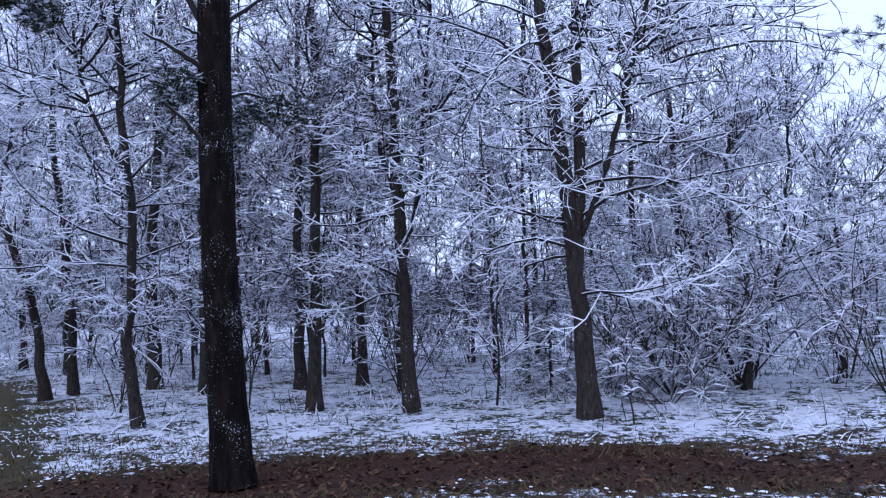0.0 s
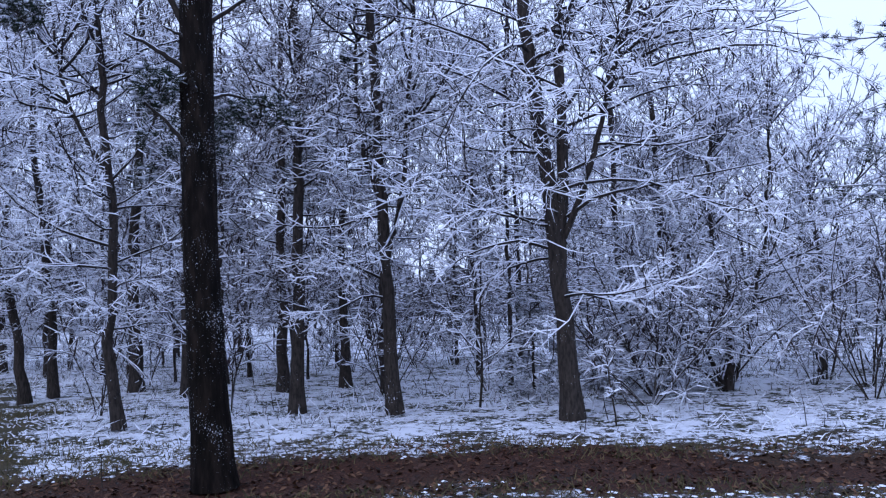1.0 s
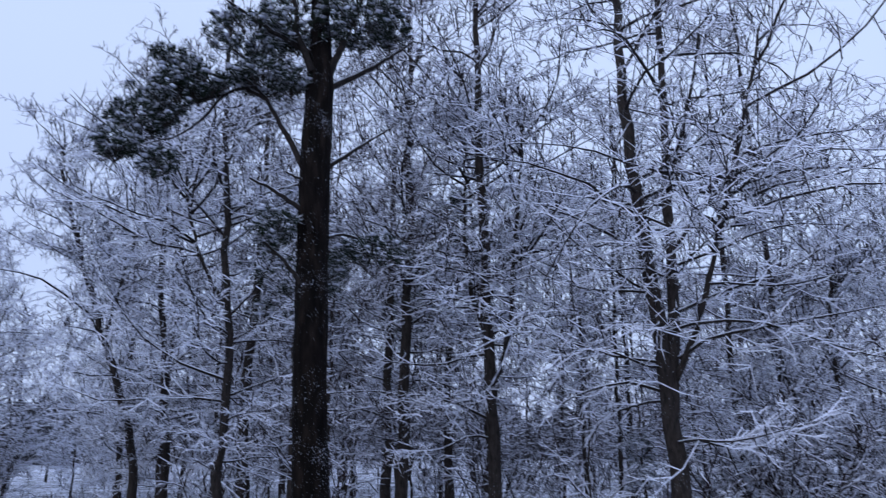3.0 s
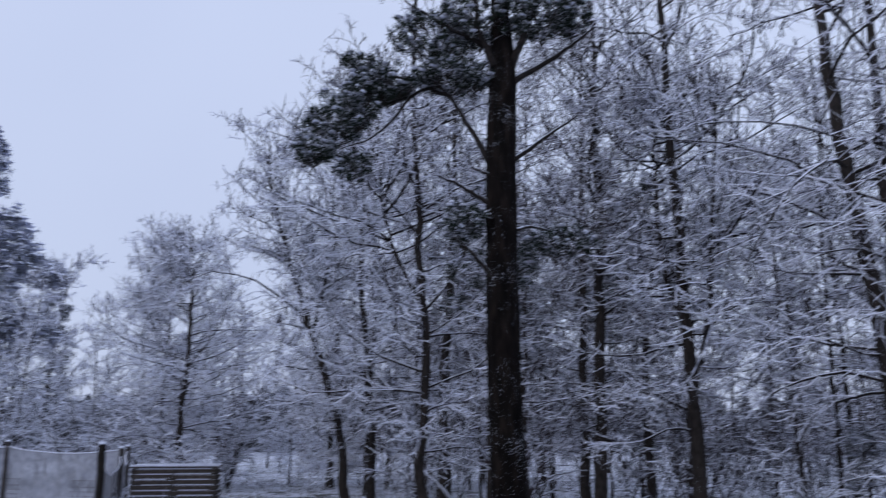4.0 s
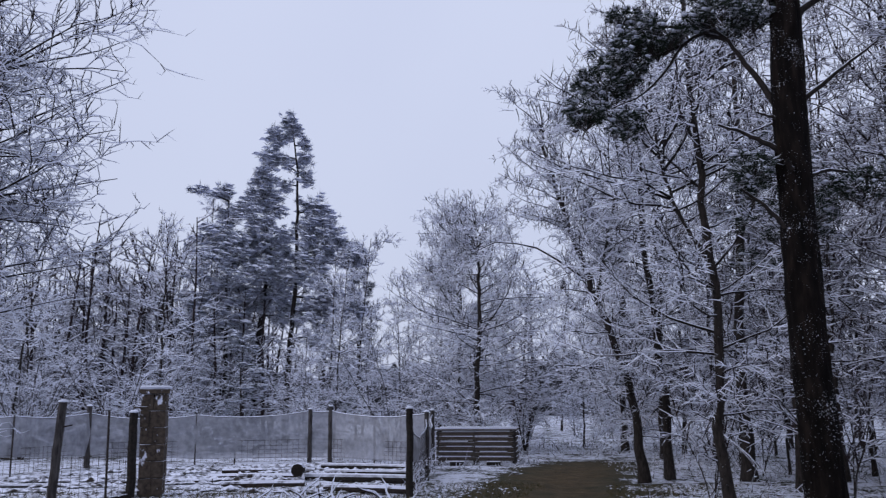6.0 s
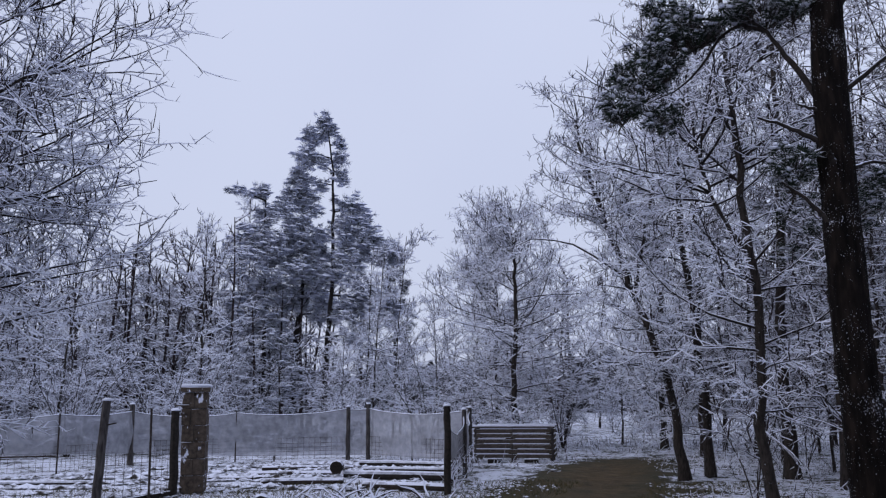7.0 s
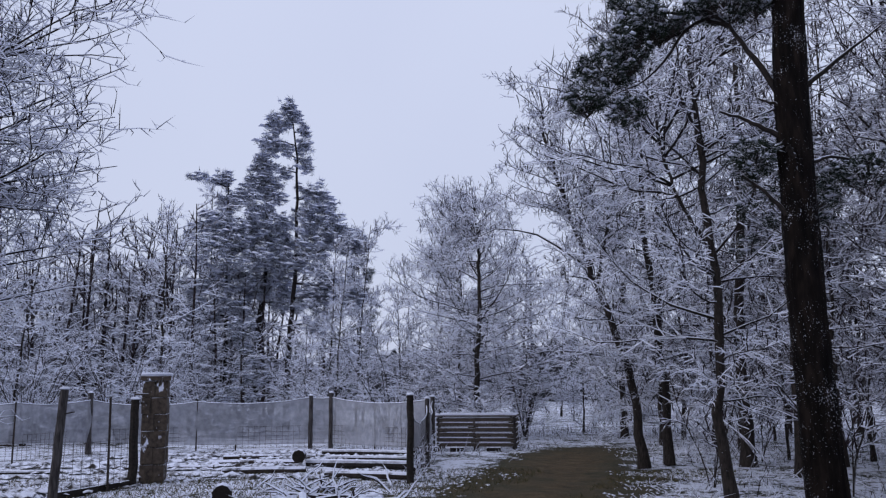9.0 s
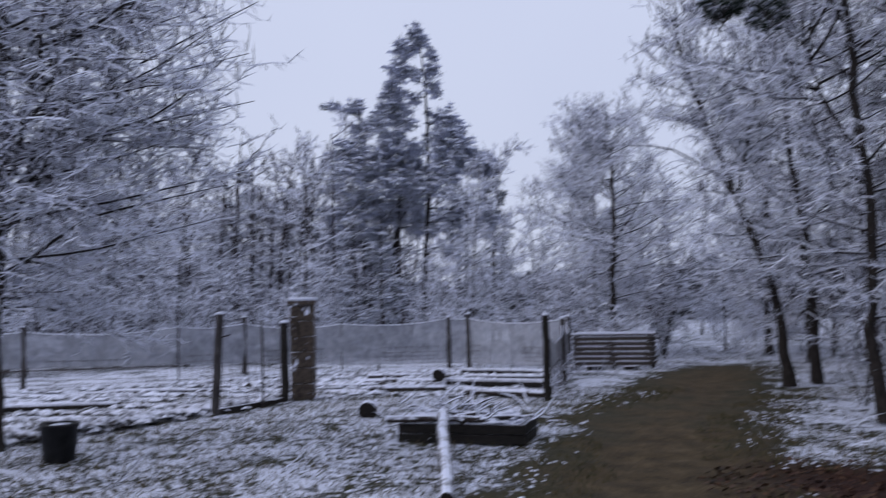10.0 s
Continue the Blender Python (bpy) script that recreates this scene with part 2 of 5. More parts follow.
def bare_tree(name, at, spine, radius, seed, label, category="tree", limbs=26, crown=(0.2, 1.0), reach=2.6, dens=1.0,
              forks=(), twig_r=0.0074, rise=0.35, group="", thin=1.0, shoots=1, droop=0.0, pick=True, fine=3, sway=1.0, boughs=(), sides=3, bend=4, wood=None):
    """A leafless tree under snow: trunk, limbs and the fine twigs that fill its crown. spine is relative to its foot;
    forks are further stems and boughs chosen limbs, each as points and the radius at its base."""
    rng = np.random.default_rng(seed)
    wood = wood or TWIG
    root = new(name)
    root.location = at
    tagged(root, label, category, group)
    line = trunk_line(spine, 26, 0.022, rng)
    stems, srad = [line[None]], [flare(26, radius, 0.012)[None]]
    for pts, r in forks:
        stems.append(trunk_line(smooth_line(pts, 12), 26, 0.012, rng)[None])
        srad.append(np.linspace(r, 0.01, 26)[None])
    stems, srad = np.concatenate(stems), np.concatenate(srad)
    tv, tf = tubes(stems, srad, 12 if pick else 7)
    if pick:
        tv += rng.normal(0, 0.004, tv.shape)
    link("trunk", mesh_of("trunk", tv, tf, BARK, True), root)
    # limbs from the stems: level or drooping low down, steeper towards the top
    st, way, u = sprout(rng, stems[:1], limbs, crown[0], min(0.97, crown[1]), 1.05, 1.0)
    if len(stems) > 1:
        more = sprout(rng, stems[1:], int(limbs * 0.6), 0.2, 0.97, 1.0, 1.0)
        st, way, u = (np.concatenate([a, b]) for a, b in zip((st, way, u), more))
    hi = np.clip((u - crown[0]) / (1 - crown[0]), 0, 1)
    way[:, 2] = way[:, 2] * 0.2 - 0.15 + rise * 2.6 * hi
    ln = reach * 0.85 * (0.42 + 0.75 * np.sin(np.pi * (0.15 + 0.8 * hi))) * rng.uniform(0.55, 1.2, len(u))
    l1 = grow(rng, st, unit(way), ln, 8, 0.15 * sway, 0.015)
    rb = np.clip(0.006 + 0.006 * ln, 0.009, 0.024) * thin
    if boughs:
        own = np.stack([smooth_line(pts, 8) for pts, _ in boughs])
        l1, rb = np.concatenate([l1, own]), np.concatenate([rb, [r for _, r in boughs]])
        ln = np.concatenate([ln, np.linalg.norm(np.diff(own, axis=1), axis=2).sum(1)])
    r1 = taper(len(l1), 8, rb, 0.005)
    # boughs, twigs and shoots
    nb, nt, ns = int(round(9 * dens)), int(round(7 * dens)), shoots
    st, way, u2 = sprout(rng, l1, nb, 0.08, 1.0, 0.85, 0.6)
    ln2 = np.repeat(ln, nb) * 0.5 * (1.15 - 0.7 * u2) * rng.uniform(0.5, 1.2, len(u2)) + 0.08
    l2 = grow(rng, st, way, ln2, bend, 0.3 * sway, droop + 0.02)
    st, way, u3 = sprout(rng, l2, nt, 0.1, 1.0, 0.95, 0.75)
    ln3 = np.repeat(ln2, nt) * 0.42 * (1.15 - 0.6 * u3) * rng.uniform(0.4, 1.25, len(u3)) + 0.07
    l3 = grow(rng, st, way, ln3, fine, 0.42 * sway, droop + 0.03)
    if pick:
        for a, b in zip(l1, r1):
            link("limb", mesh_of("limb", *tubes(a[None], b[None], 6, 1.3), LIMB), root)
    else:
        tagged(link("branching", mesh_of("branching", *tubes(l1, r1, 4, 1.3), wood), root), kind="stuff")
    pieces = [spikes(l2, taper(len(l2), bend, 0.5 * twig_r + 0.005 * thin, twig_r * 0.8), sides, 1.4), spikes(l3, taper(len(l3), fine, twig_r, twig_r * 0.8), sides, 1.4)]
    if ns:
        st, way, u4 = sprout(rng, l3, ns, 0.2, 1.0, 1.0, 0.8)
        ln4 = np.repeat(ln3, ns) * 0.3 * rng.uniform(0.5, 1.3, len(u4)) + 0.035
        l4 = grow(rng, st, way, ln4, 2, 0.15)
        pieces.append(spikes(l4, taper(len(l4), 2, twig_r * 0.85, 0), 3, 1.4))
    tagged(link("crown", mesh_of("crown", *joined(*pieces), wood), root, "fine twigs lined with snow"), kind="stuff")
    return root


def tuft_mesh(rng, centres, ways, needles, length, width, lean=0.7):
    """Needles as slim blades standing round each centre and leaning along its way."""
    n = len(centres)
    c = np.repeat(centres, needles, axis=0)
    w = np.repeat(ways, needles, axis=0)
    d = unit(w * lean + rng.normal(0, 0.75, c.shape))
    s = unit(np.cross(d, rng.normal(0, 1, c.shape))) * width
    ln = length * rng.uniform(0.6, 1.15, (len(c), 1))
    b = c + rng.normal(0, length * 0.22, c.shape)
    v = np.stack([b - s, b + s, b + d * ln], axis=1).reshape(-1, 3)
    return v, np.arange(len(v)).reshape(-1, 3)


def blob_mesh(rng, centres, size, flat=0.45, whole=True):
    """Small lumps of snow: squashed, uneven octahedra with a split belt."""
    a = np.arange(6) * np.pi / 3
    base = np.concatenate([[[0, 0, 0.75]], np.stack([np.cos(a), np.sin(a), 0.15 * np.cos(3 * a)], 1), [[0, 0, -0.5]]])
    n = len(centres)
    s = (size * rng.uniform(0.4, 1.5, n))[:, None, None]
    v = base[None] * s * np.array([1, 1, flat]) * rng.uniform(0.6, 1.4, (n, 8, 1)) + centres[:, None, :]
    j = np.arange(6)
    f = np.concatenate([np.stack([0 * j, 1 + j, 1 + (j + 1) % 6], 1), np.stack([0 * j + 7, 1 + (j + 1) % 6, 1 + j], 1)])
    f = f if whole else f[:6]
    return v.reshape(-1, 3), (np.arange(n)[:, None, None] * 8 + f[None]).reshape(-1, 3)


# ---- ground: one sheet to the horizon ----
ROAD = [(-15.7, 17.1), (-14.0, 14.8), (-10.65, 11.3), (-8.85, 8.2), (-5.25, 5.15), (-2, 2.0), (1, -4), (3, -20)]
ROAD_HALF = [0.3, 0.9, 0.9, 0.95, 0.9, 1.0, 1.5, 1.7]
BAND = [(-4.9, 6.75), (-3.35, 7.35), (-1.2, 8.1), (1.6, 8.2), (5, 8.1), (12, 9.0), (40, 12)]


def line_gap(x, y, pts, half=None):
    """Distance of points from a polyline, less its half width there."""
    best = np.full(x.shape, 1e9)
    for i in range(len(pts) - 1):
        a, b = np.array(pts[i]), np.array(pts[i + 1])
        t = np.clip(((x - a[0]) * (b - a)[0] + (y - a[1]) * (b - a)[1]) / ((b - a) ** 2).sum(), 0, 1)
        d = np.hypot(x - a[0] - t * (b - a)[0], y - a[1] - t * (b - a)[1])
        if half:
            d = d - (half[i] * (1 - t) + half[i + 1] * t)
        best = np.minimum(best, d)
    return best


def wobble(x, y):
    return 0.28 * np.sin(1.7 * x + 0.6 * y) + 0.2 * np.sin(3.9 * y - 1.3 * x + 1) + 0.12 * np.sin(7.3 * x + 5.1 * y)


def ground_z(x, y):
    x, y = np.asarray(x, dtype=float), np.asarray(y, dtype=float)
    z = 0.03 * np.sin(0.9 * x + 0.4 * y) * np.cos(0.7 * y) + 0.012 * np.sin(4.1 * x) * np.sin(3.7 * y + 1)
    z = z - 0.05 * np.clip(-line_gap(x, y, ROAD, ROAD_HALF) / 0.5, 0, 1) - 0.04 * np.clip((0.75 - line_gap(x, y, BAND)) / 0.4, 0, 1)
    return z


def in_garden(x, y):
    """Inside the fenced plot."""
    return (x > -25) & (x < -12.2) & (y > -6) & (y - 8.7 < -(x + 11.9) * 0.9) & (x < -12.6 + 0.0 * y)


def build_ground():
    s = np.linspace(-1, 1, 231)
    spread = 9 * s + 400 * np.sign(s) * np.abs(s) ** 6 + 12 * s ** 3
    gx, gy = np.meshgrid(spread - 5.5, spread + 8.5)
    x, y = gx.ravel(), gy.ravel()
    v = np.stack([x, y, ground_z(x, y) + 0.012 * np.sin(9.1 * x + 2 * y) * np.sin(8.3 * y)], 1)
    n = len(s)
    i = (np.arange(n - 1)[:, None] * n + np.arange(n - 1)[None, :]).ravel()
    me = mesh_of("ground", v, np.stack([i, i + 1, i + n + 1, i + n], 1), ground_material(), True)
    w = wobble(x, y)
    road = np.clip(0.5 - (line_gap(x, y, ROAD, ROAD_HALF) + w * 1.1) / 1.5, 0, 1)
    band = np.clip(0.5 - (line_gap(x, y, BAND) - 0.6 + w * 0.8) / 0.7, 0, 1)
    litter = np.clip(0.5 - (line_gap(x, y, BAND) - 1.4 + w) / 2.0, 0, 1)
    for name, val in (("road", road), ("band", band), ("litter", litter), ("garden", in_garden(x, y).astype(float))):
        at = me.attributes.new(name, 'FLOAT', 'POINT')
        at.data.foreach_set("value", val.astype(np.float32))
    return tagged(new("ground", me), "snow-dusted forest ground with bare wet brown track", "ground", kind="structure")


def ground_material():
    m = Mat("ground", 0.9)
    fine, mid, big = m.noise(30, 7, rough=0.7), m.noise(7, 4), m.noise(1.3, 3)
    soil = m.ramp(m.math('ADD', m.math('MULTIPLY', m.noise(40, 5), 0.6), m.math('MULTIPLY', m.noise(3.5, 4), 0.4)), (0.36, (0.016, 0.011, 0.005)), (0.52, (0.075, 0.052, 0.024)), (0.66, (0.15, 0.11, 0.058)))
    leaves = m.ramp(m.noise(48, 5), (0.32, (0.004, 0.002, 0.002)), (0.52, (0.034, 0.011, 0.006)), (0.72, (0.11, 0.042, 0.02)))
    grass = m.ramp(m.noise(60, 4), (0.35, (0.012, 0.014, 0.008)), (0.7, (0.075, 0.072, 0.04)))
    road, band = m.attr("road"), m.attr("band")
    base = m.mix(m.attr("litter"), grass, leaves)
    base = m.mix(m.math('MULTIPLY', band, 0.85), base, leaves)
    base = m.mix(road, base, soil)
    bare = m.math('ADD', m.math('MULTIPLY', road, 0.46), m.math('MULTIPLY', band, 0.37))
    bare = m.math('ADD', bare, m.math('MULTIPLY', m.attr("litter"), 0.09))
    bare = m.math('ADD', bare, m.math('MULTIPLY', m.attr("garden"), -0.03))
    grains = m.math('ADD', m.math('MULTIPLY', fine, 0.4), m.math('ADD', m.math('MULTIPLY', mid, 0.45), m.math('MULTIPLY', big, 0.4)))
    hold = m.math('SUBTRACT', grains, bare)
    cover = m.ramp(hold, (0.575, 0.0), (0.635, 1.0))
    m.color(m.mix(cover, base, SNOW)).bump(m.math('ADD', m.math('MULTIPLY', cover, 0.7), fine), 0.8, 0.03)
    return m.m


build_ground()

# ---- the tall pine beside the track ----


def near_pine():
    rng = np.random.default_rng(5)
    root = new("pine_tree")
    root.matrix_basis = pose(-3.8, 7.18, -0.03, 0, 0, 27.9)
    tagged(root, "tall pine with dark snow-flecked trunk and needled crown", "tree")
    line = trunk_line([(0.045, 0, 0), (-0.015, 0, 1.1), (-0.045, 0, 2.2), (-0.05, 0, 3.2), (-0.045, 0, 4.3), (-0.015, 0, 5.1), (-0.035, 0, 6.1), (-0.04, 0.05, 9.6)], 40)
    z = line[:, 2]
    rad = np.interp(z, [0, 0.15, 0.5, 1.2, 2.2, 3.2, 5.1, 6.0, 9.6], [0.225, 0.197, 0.182, 0.168, 0.16, 0.153, 0.14, 0.09, 0.02])
    tv, tf = tubes(line[None], rad[None], 28)
    tv[:, :2] += (rng.normal(0, 0.006, (40, 28, 1)) * np.ones((1, 1, 2))).reshape(-1, 2)
    link("trunk", mesh_of("trunk", tv, tf, PINE_BARK, True), root, "dark furrowed bark with flecks of snow")
    limbs = [
        ([(-0.1, 0, 4.28), (-.33, .05, 4.75), (-.52, .1, 5.08), (-.72, .1, 5.27)], 0.034, 0.014),
        ([(-.6, .1, 5.18), (-.85, .05, 5.14), (-1.02, 0, 4.92), (-1.12, 0, 4.72), (-1.3, -.05, 4.56), (-1.62, -.1, 4.45)], 0.02, 0.006),
        ([(-.5, .1, 5.06), (-1.0, .15, 5.3), (-1.5, .1, 5.42)], 0.025, 0.008),
        ([(-.9, .05, 5.06), (-1.3, .2, 5.0), (-1.7, .2, 4.85)], 0.02, 0.008),
        ([(0, 0, 5.5), (-.5, -.2, 5.68), (-.95, -.3, 5.95)], 0.035, 0.008),
        ([(-.05, -.08, 5.3), (-.24, -.14, 5.75), (-.22, -.14, 6.0), (-.4, -.14, 6.5)], 0.04, 0.012),
        ([(.1, 0, 5.15), (.3, .1, 5.3), (.62, .1, 5.48), (.98, .1, 5.78)], 0.04, 0.008),
        ([(.1, 0, 4.3), (.45, .1, 4.58), (.8, .2, 4.86)], 0.028, 0.008),
        ([(.1, 0, 5.25), (.28, -.1, 5.7), (.5, -.15, 6.25)], 0.045, 0.012),
        ([(-.1, -.05, 3.85), (-.35, -.08, 4.02), (-.62, -.1, 4.15)], 0.03, 0.012),
        ([(-.1, -.05, 4.15), (-.28, -.06, 4.24)], 0.02, 0.008),
        ([(-.1, -.1, 3.12), (-.28, -.14, 3.34), (-.45, -.18, 3.5)], 0.025, 0.01),
        ([(.1, .05, 3.6), (.3, .3, 3.72), (.75, .5, 3.62)], 0.022, 0.008),
        ([(-.02, -.14, 3.62), (-.05, -.22, 3.72)], 0.03, 0.022),
        ([(.05, 0, 6.6), (.5, .2, 6.9), (.9, .3, 7.1)], 0.03, 0.008),
        ([(0, 0, 6.9), (-.5, .2, 7.1), (-.9, .2, 7.3)], 0.03, 0.008),
        ([(0, 0, 7.6), (.4, -.3, 7.9), (.6, -.4, 8.1)], 0.025, 0.008),
    ]
    for pts, r0, r1 in limbs:
        ln = trunk_line(pts, 12, 0.008, rng) - np.array([0.05, 0, 0])
        link("limb", mesh_of("limb", *tubes(ln[None], np.linspace(r0, r1, 12)[None], 8), LIMB, True), root)
    boughs = [(-.65, 0, 5.72, .5, .4, .3, 95), (-.2, 0, 5.95, .4, .5, .42, 75), (.42, 0, 6.0, .4, .45, .36, 95), (.75, .1, 5.95, .24, .3, .26, 34),
              (-1.15, 0, 5.2, .45, .35, .16, 85), (-1.45, 0, 4.98, .4, .35, .2, 60), (-1.68, 0, 4.76, .34, .3, .2, 56), (-1.88, -.1, 4.45, .24, .25, .14, 34), (-.5, .1, 5.28, .42, .4, .13, 56),
              (-1.48, 0, 5.44, .18, .2, .07, 16), (-1.5, 0, 4.3, .2, .15, .17, 22), (0, 0, 6.9, .9, .9, .45, 120), (0, 0, 7.8, .7, .7, .5, 80),
              (0, 0, 8.8, .4, .4, .5, 45), (-.36, -.1, 3.66, .24, .2, .2, 44), (.62, .5, 3.6, .42, .35, .15, 46), (-.1, .7, 3.4, .5, .3, .25, 40),
              (-.25, 0, 5.2, .2, .2, .12, 16), (.25, 0, 5.75, .15, .2, .15, 12)]
    for cx, cy, cz, rx, ry, rz, n in boughs:
        n = int(n * 1.5)
        q = rng.normal(0, 1, (n, 3))
        q = unit(q) * rng.uniform(0.3, 1.0, (n, 1)) ** 0.5
        c = np.array([cx - 0.05, cy, cz]) + q * np.array([rx, ry, rz])
        way = unit(q * np.array([1, 1, 0.2]) + np.array([0, 0, 0.45]))
        v, f = tuft_mesh(rng, c, way, 34, 0.075, 0.0058, 0.3)
        bough = link("bough", mesh_of("bough", v, f, NEEDLE), root, "dark green needle clusters")
        st = grow(rng, c - way * 0.16 - np.array([0, 0, 0.03]), way, np.full(n, 0.16), 3, 0.1)
        tagged(link("sprig_work", mesh_of("sprig_work", *tubes(st, taper(n, 3, 0.006, 0.003), 3), BARK), bough), kind="stuff")
        keep = rng.random(n) < (0.85 if cz > 4.2 else 0.5)
        bv, bf = blob_mesh(rng, c[keep] + np.array([0, 0, 0.036]), 0.036, 0.65)
        tagged(link("snow_load", mesh_of("snow_load", bv, bf, SNOW_M, True), bough, "white settled snow"), kind="stuff")


near_pine()

# ---- the bare trees that stand nearest, each one shaped after itself ----
bare_tree("oak_tree", (-0.8, 11.15, 0), [(0, 0, 0), (-0.03, 0, 0.8), (-0.08, 0, 1.6), (-0.13, 0, 2.2), (-0.28, 0, 4.0), (-0.42, 0, 5.6), (-0.55, 0, 11.0)], 0.122, 11,
          "twin-stemmed bare oak lined with snow at the track", limbs=30, reach=3.1, crown=(0.13, 0.97), rise=0.3,
          forks=[([(-0.09, 0, 1.75), (-0.02, 0.02, 2.4), (0.03, 0.04, 4.0), (0.06, 0.05, 5.6), (0.1, 0.1, 10.8)], 0.085),
                 ([(0.0, 0, 2.35), (0.2, -0.05, 2.75), (0.42, -0.05, 3.3), (0.72, 0, 4.5), (1.1, 0, 5.8), (1.6, 0.1, 7.8)], 0.042)],
          boughs=[([(0.05, 0, 2.62), (0.4, -0.1, 2.86), (1.2, -0.2, 2.95), (2.6, -0.2, 3.15)], 0.026), ([(0.75, 0, 4.5), (1.4, -0.1, 4.75), (2.2, -0.1, 4.8), (3.1, -0.2, 5.0)], 0.024),
                  ([(-0.15, 0, 2.2), (-0.6, -0.2, 2.35), (-1.2, -0.3, 2.2), (-1.7, -0.3, 1.9)], 0.022),
                  ([(0.05, 0, 4.0), (0.5, 0.1, 4.6), (1.1, 0.1, 5.2), (1.9, 0.1, 5.6)], 0.028), ([(-0.3, 0, 4.0), (-0.8, 0, 4.35), (-1.4, 0, 4.7), (-2.1, 0, 4.9)], 0.026),
                  ([(0.05, 0, 4.8), (0.25, 0, 5.5), (0.5, 0, 6.4), (0.7, 0, 7.6)], 0.03), ([(0.05, 0, 3.2), (0.7, 0.2, 3.5), (1.5, 0.3, 3.7), (2.3, 0.3, 4.3)], 0.024)])
bare_tree("hardwood_tree", (-3.36, 11.8, 0), [(0, 0, 0), (-0.06, 0, 1.2), (-0.07, 0, 2.5), (-0.1, 0, 4.0), (-0.16, 0, 5.2), (-0.2, 0, 11.0)], 0.1, 12,
          "slim bare hardwood tree with snow-lined twigs", limbs=40, reach=2.4, crown=(0.15, 0.97),
          forks=[([(-0.06, 0, 2.1), (0.12, -0.1, 2.6), (0.34, -0.2, 3.6), (0.42, -0.2, 4.6), (0.6, -0.2, 6.5)], 0.04), ([(-0.08, 0, 3.0), (-0.35, 0.1, 3.7), (-0.5, 0.2, 4.6), (-0.45, 0.2, 6.4)], 0.04)],
          boughs=[([(-0.05, 0, 1.9), (-0.5, -0.2, 2.15), (-1.1, -0.3, 2.3), (-1.8, -0.3, 2.2)], 0.022), ([(-0.05, 0, 1.65), (-0.3, -0.2, 1.72), (-0.7, -0.4, 1.5), (-1.3, -0.6, 1.5)], 0.018),
                  ([(-0.1, 0, 3.6), (0.4, -0.1, 4.4), (0.75, -0.1, 5.4), (0.95, -0.1, 6.6)], 0.024)])
bare_tree("hardwood_tree", (-4.9, 11.95, 0), [(0, 0, 0), (0.03, 0, 1.7), (0.12, 0, 3.4), (0.2, 0, 9.5)], 0.1, 13,
          "straight bare tree with greyish trunk among snowy twigs", wood=SHADED_TWIG, limbs=38, reach=2.2, crown=(0.16, 0.97))
bare_tree("hardwood_tree", (-6.9, 10.5, 0), [(0, 0, 0), (-0.1, -0.05, 0.6), (-0.05, -0.02, 2.5), (-0.12, -0.08, 4.4), (-0.22, -0.14, 6.6), (-0.2, -0.1, 10.0)], 0.072, 14,
          "slender leaning bare tree lined with snow", limbs=38, reach=2.2, crown=(0.13, 0.97), rise=0.42,
          forks=[([(-0.1, -0.05, 3.5), (-0.45, -0.2, 4.2), (-0.7, -0.3, 5.1), (-0.8, -0.3, 6.4)], 0.03)],
          boughs=[([(-0.06, 0, 2.5), (-0.7, -0.3, 2.75), (-1.3, -0.5, 3.2), (-1.8, -0.7, 4.0)], 0.022), ([(-0.06, 0, 2.2), (-0.8, -0.2, 2.3), (-1.7, -0.6, 2.2), (-2.4, -0.8, 2.5)], 0.02),
                  ([(-0.1, 0, 3.4), (0.3, 0.2, 3.9), (0.6, 0.3, 4.6), (0.8, 0.4, 5.4)], 0.02)])
bare_tree("hardwood_tree", (-10.85, 13.6, 0), [(0, 0, 0), (-0.12, -0.1, 1.65), (-0.75, -0.6, 4.1), (-1.3, -1.1, 6.4), (-1.4, -1.2, 7.8)], 0.092, 15,
          "bare tree leaning over the track with snow", limbs=48, reach=1.8, crown=(0.14, 0.97), rise=0.38,
          forks=[([(-0.6, -0.5, 3.6), (-0.5, -0.2, 5.0), (-0.3, 0.1, 6.6), (-0.2, 0.3, 8.4)], 0.035)],
          boughs=[([(-0.7, -0.5, 3.9), (-1.5, -1.2, 4.7), (-2.2, -1.8, 4.9), (-2.9, -2.2, 4.5)], 0.026), ([(-0.1, -0.1, 2.0), (-0.8, -0.6, 2.25), (-1.5, -1.2, 2.3), (-2.0, -1.5, 2.1)], 0.022)])
bare_tree("hardwood_tree", (-10.9, 14.45, 0), [(0, 0, 0), (-0.05, 0, 2), (-0.4, 0, 5), (-0.5, 0.2, 10.0)], 0.085, 16,
          "bare tree with dark trunk under snowy twigs", wood=SHADED_TWIG, limbs=42, reach=2.4, crown=(0.16, 0.97), rise=0.42)
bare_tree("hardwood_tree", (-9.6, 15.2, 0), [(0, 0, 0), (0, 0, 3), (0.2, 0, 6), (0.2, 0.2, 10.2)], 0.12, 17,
          "bare tree with dark trunk under snowy twigs", wood=SHADED_TWIG, limbs=40, reach=2.4, crown=(0.16, 0.97))
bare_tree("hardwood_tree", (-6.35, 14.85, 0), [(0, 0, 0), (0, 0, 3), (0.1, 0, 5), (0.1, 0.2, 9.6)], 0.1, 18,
          "bare tree with broken pale bark among snowy twigs", wood=SHADED_TWIG, limbs=38, reach=2.2, crown=(0.16, 0.97))
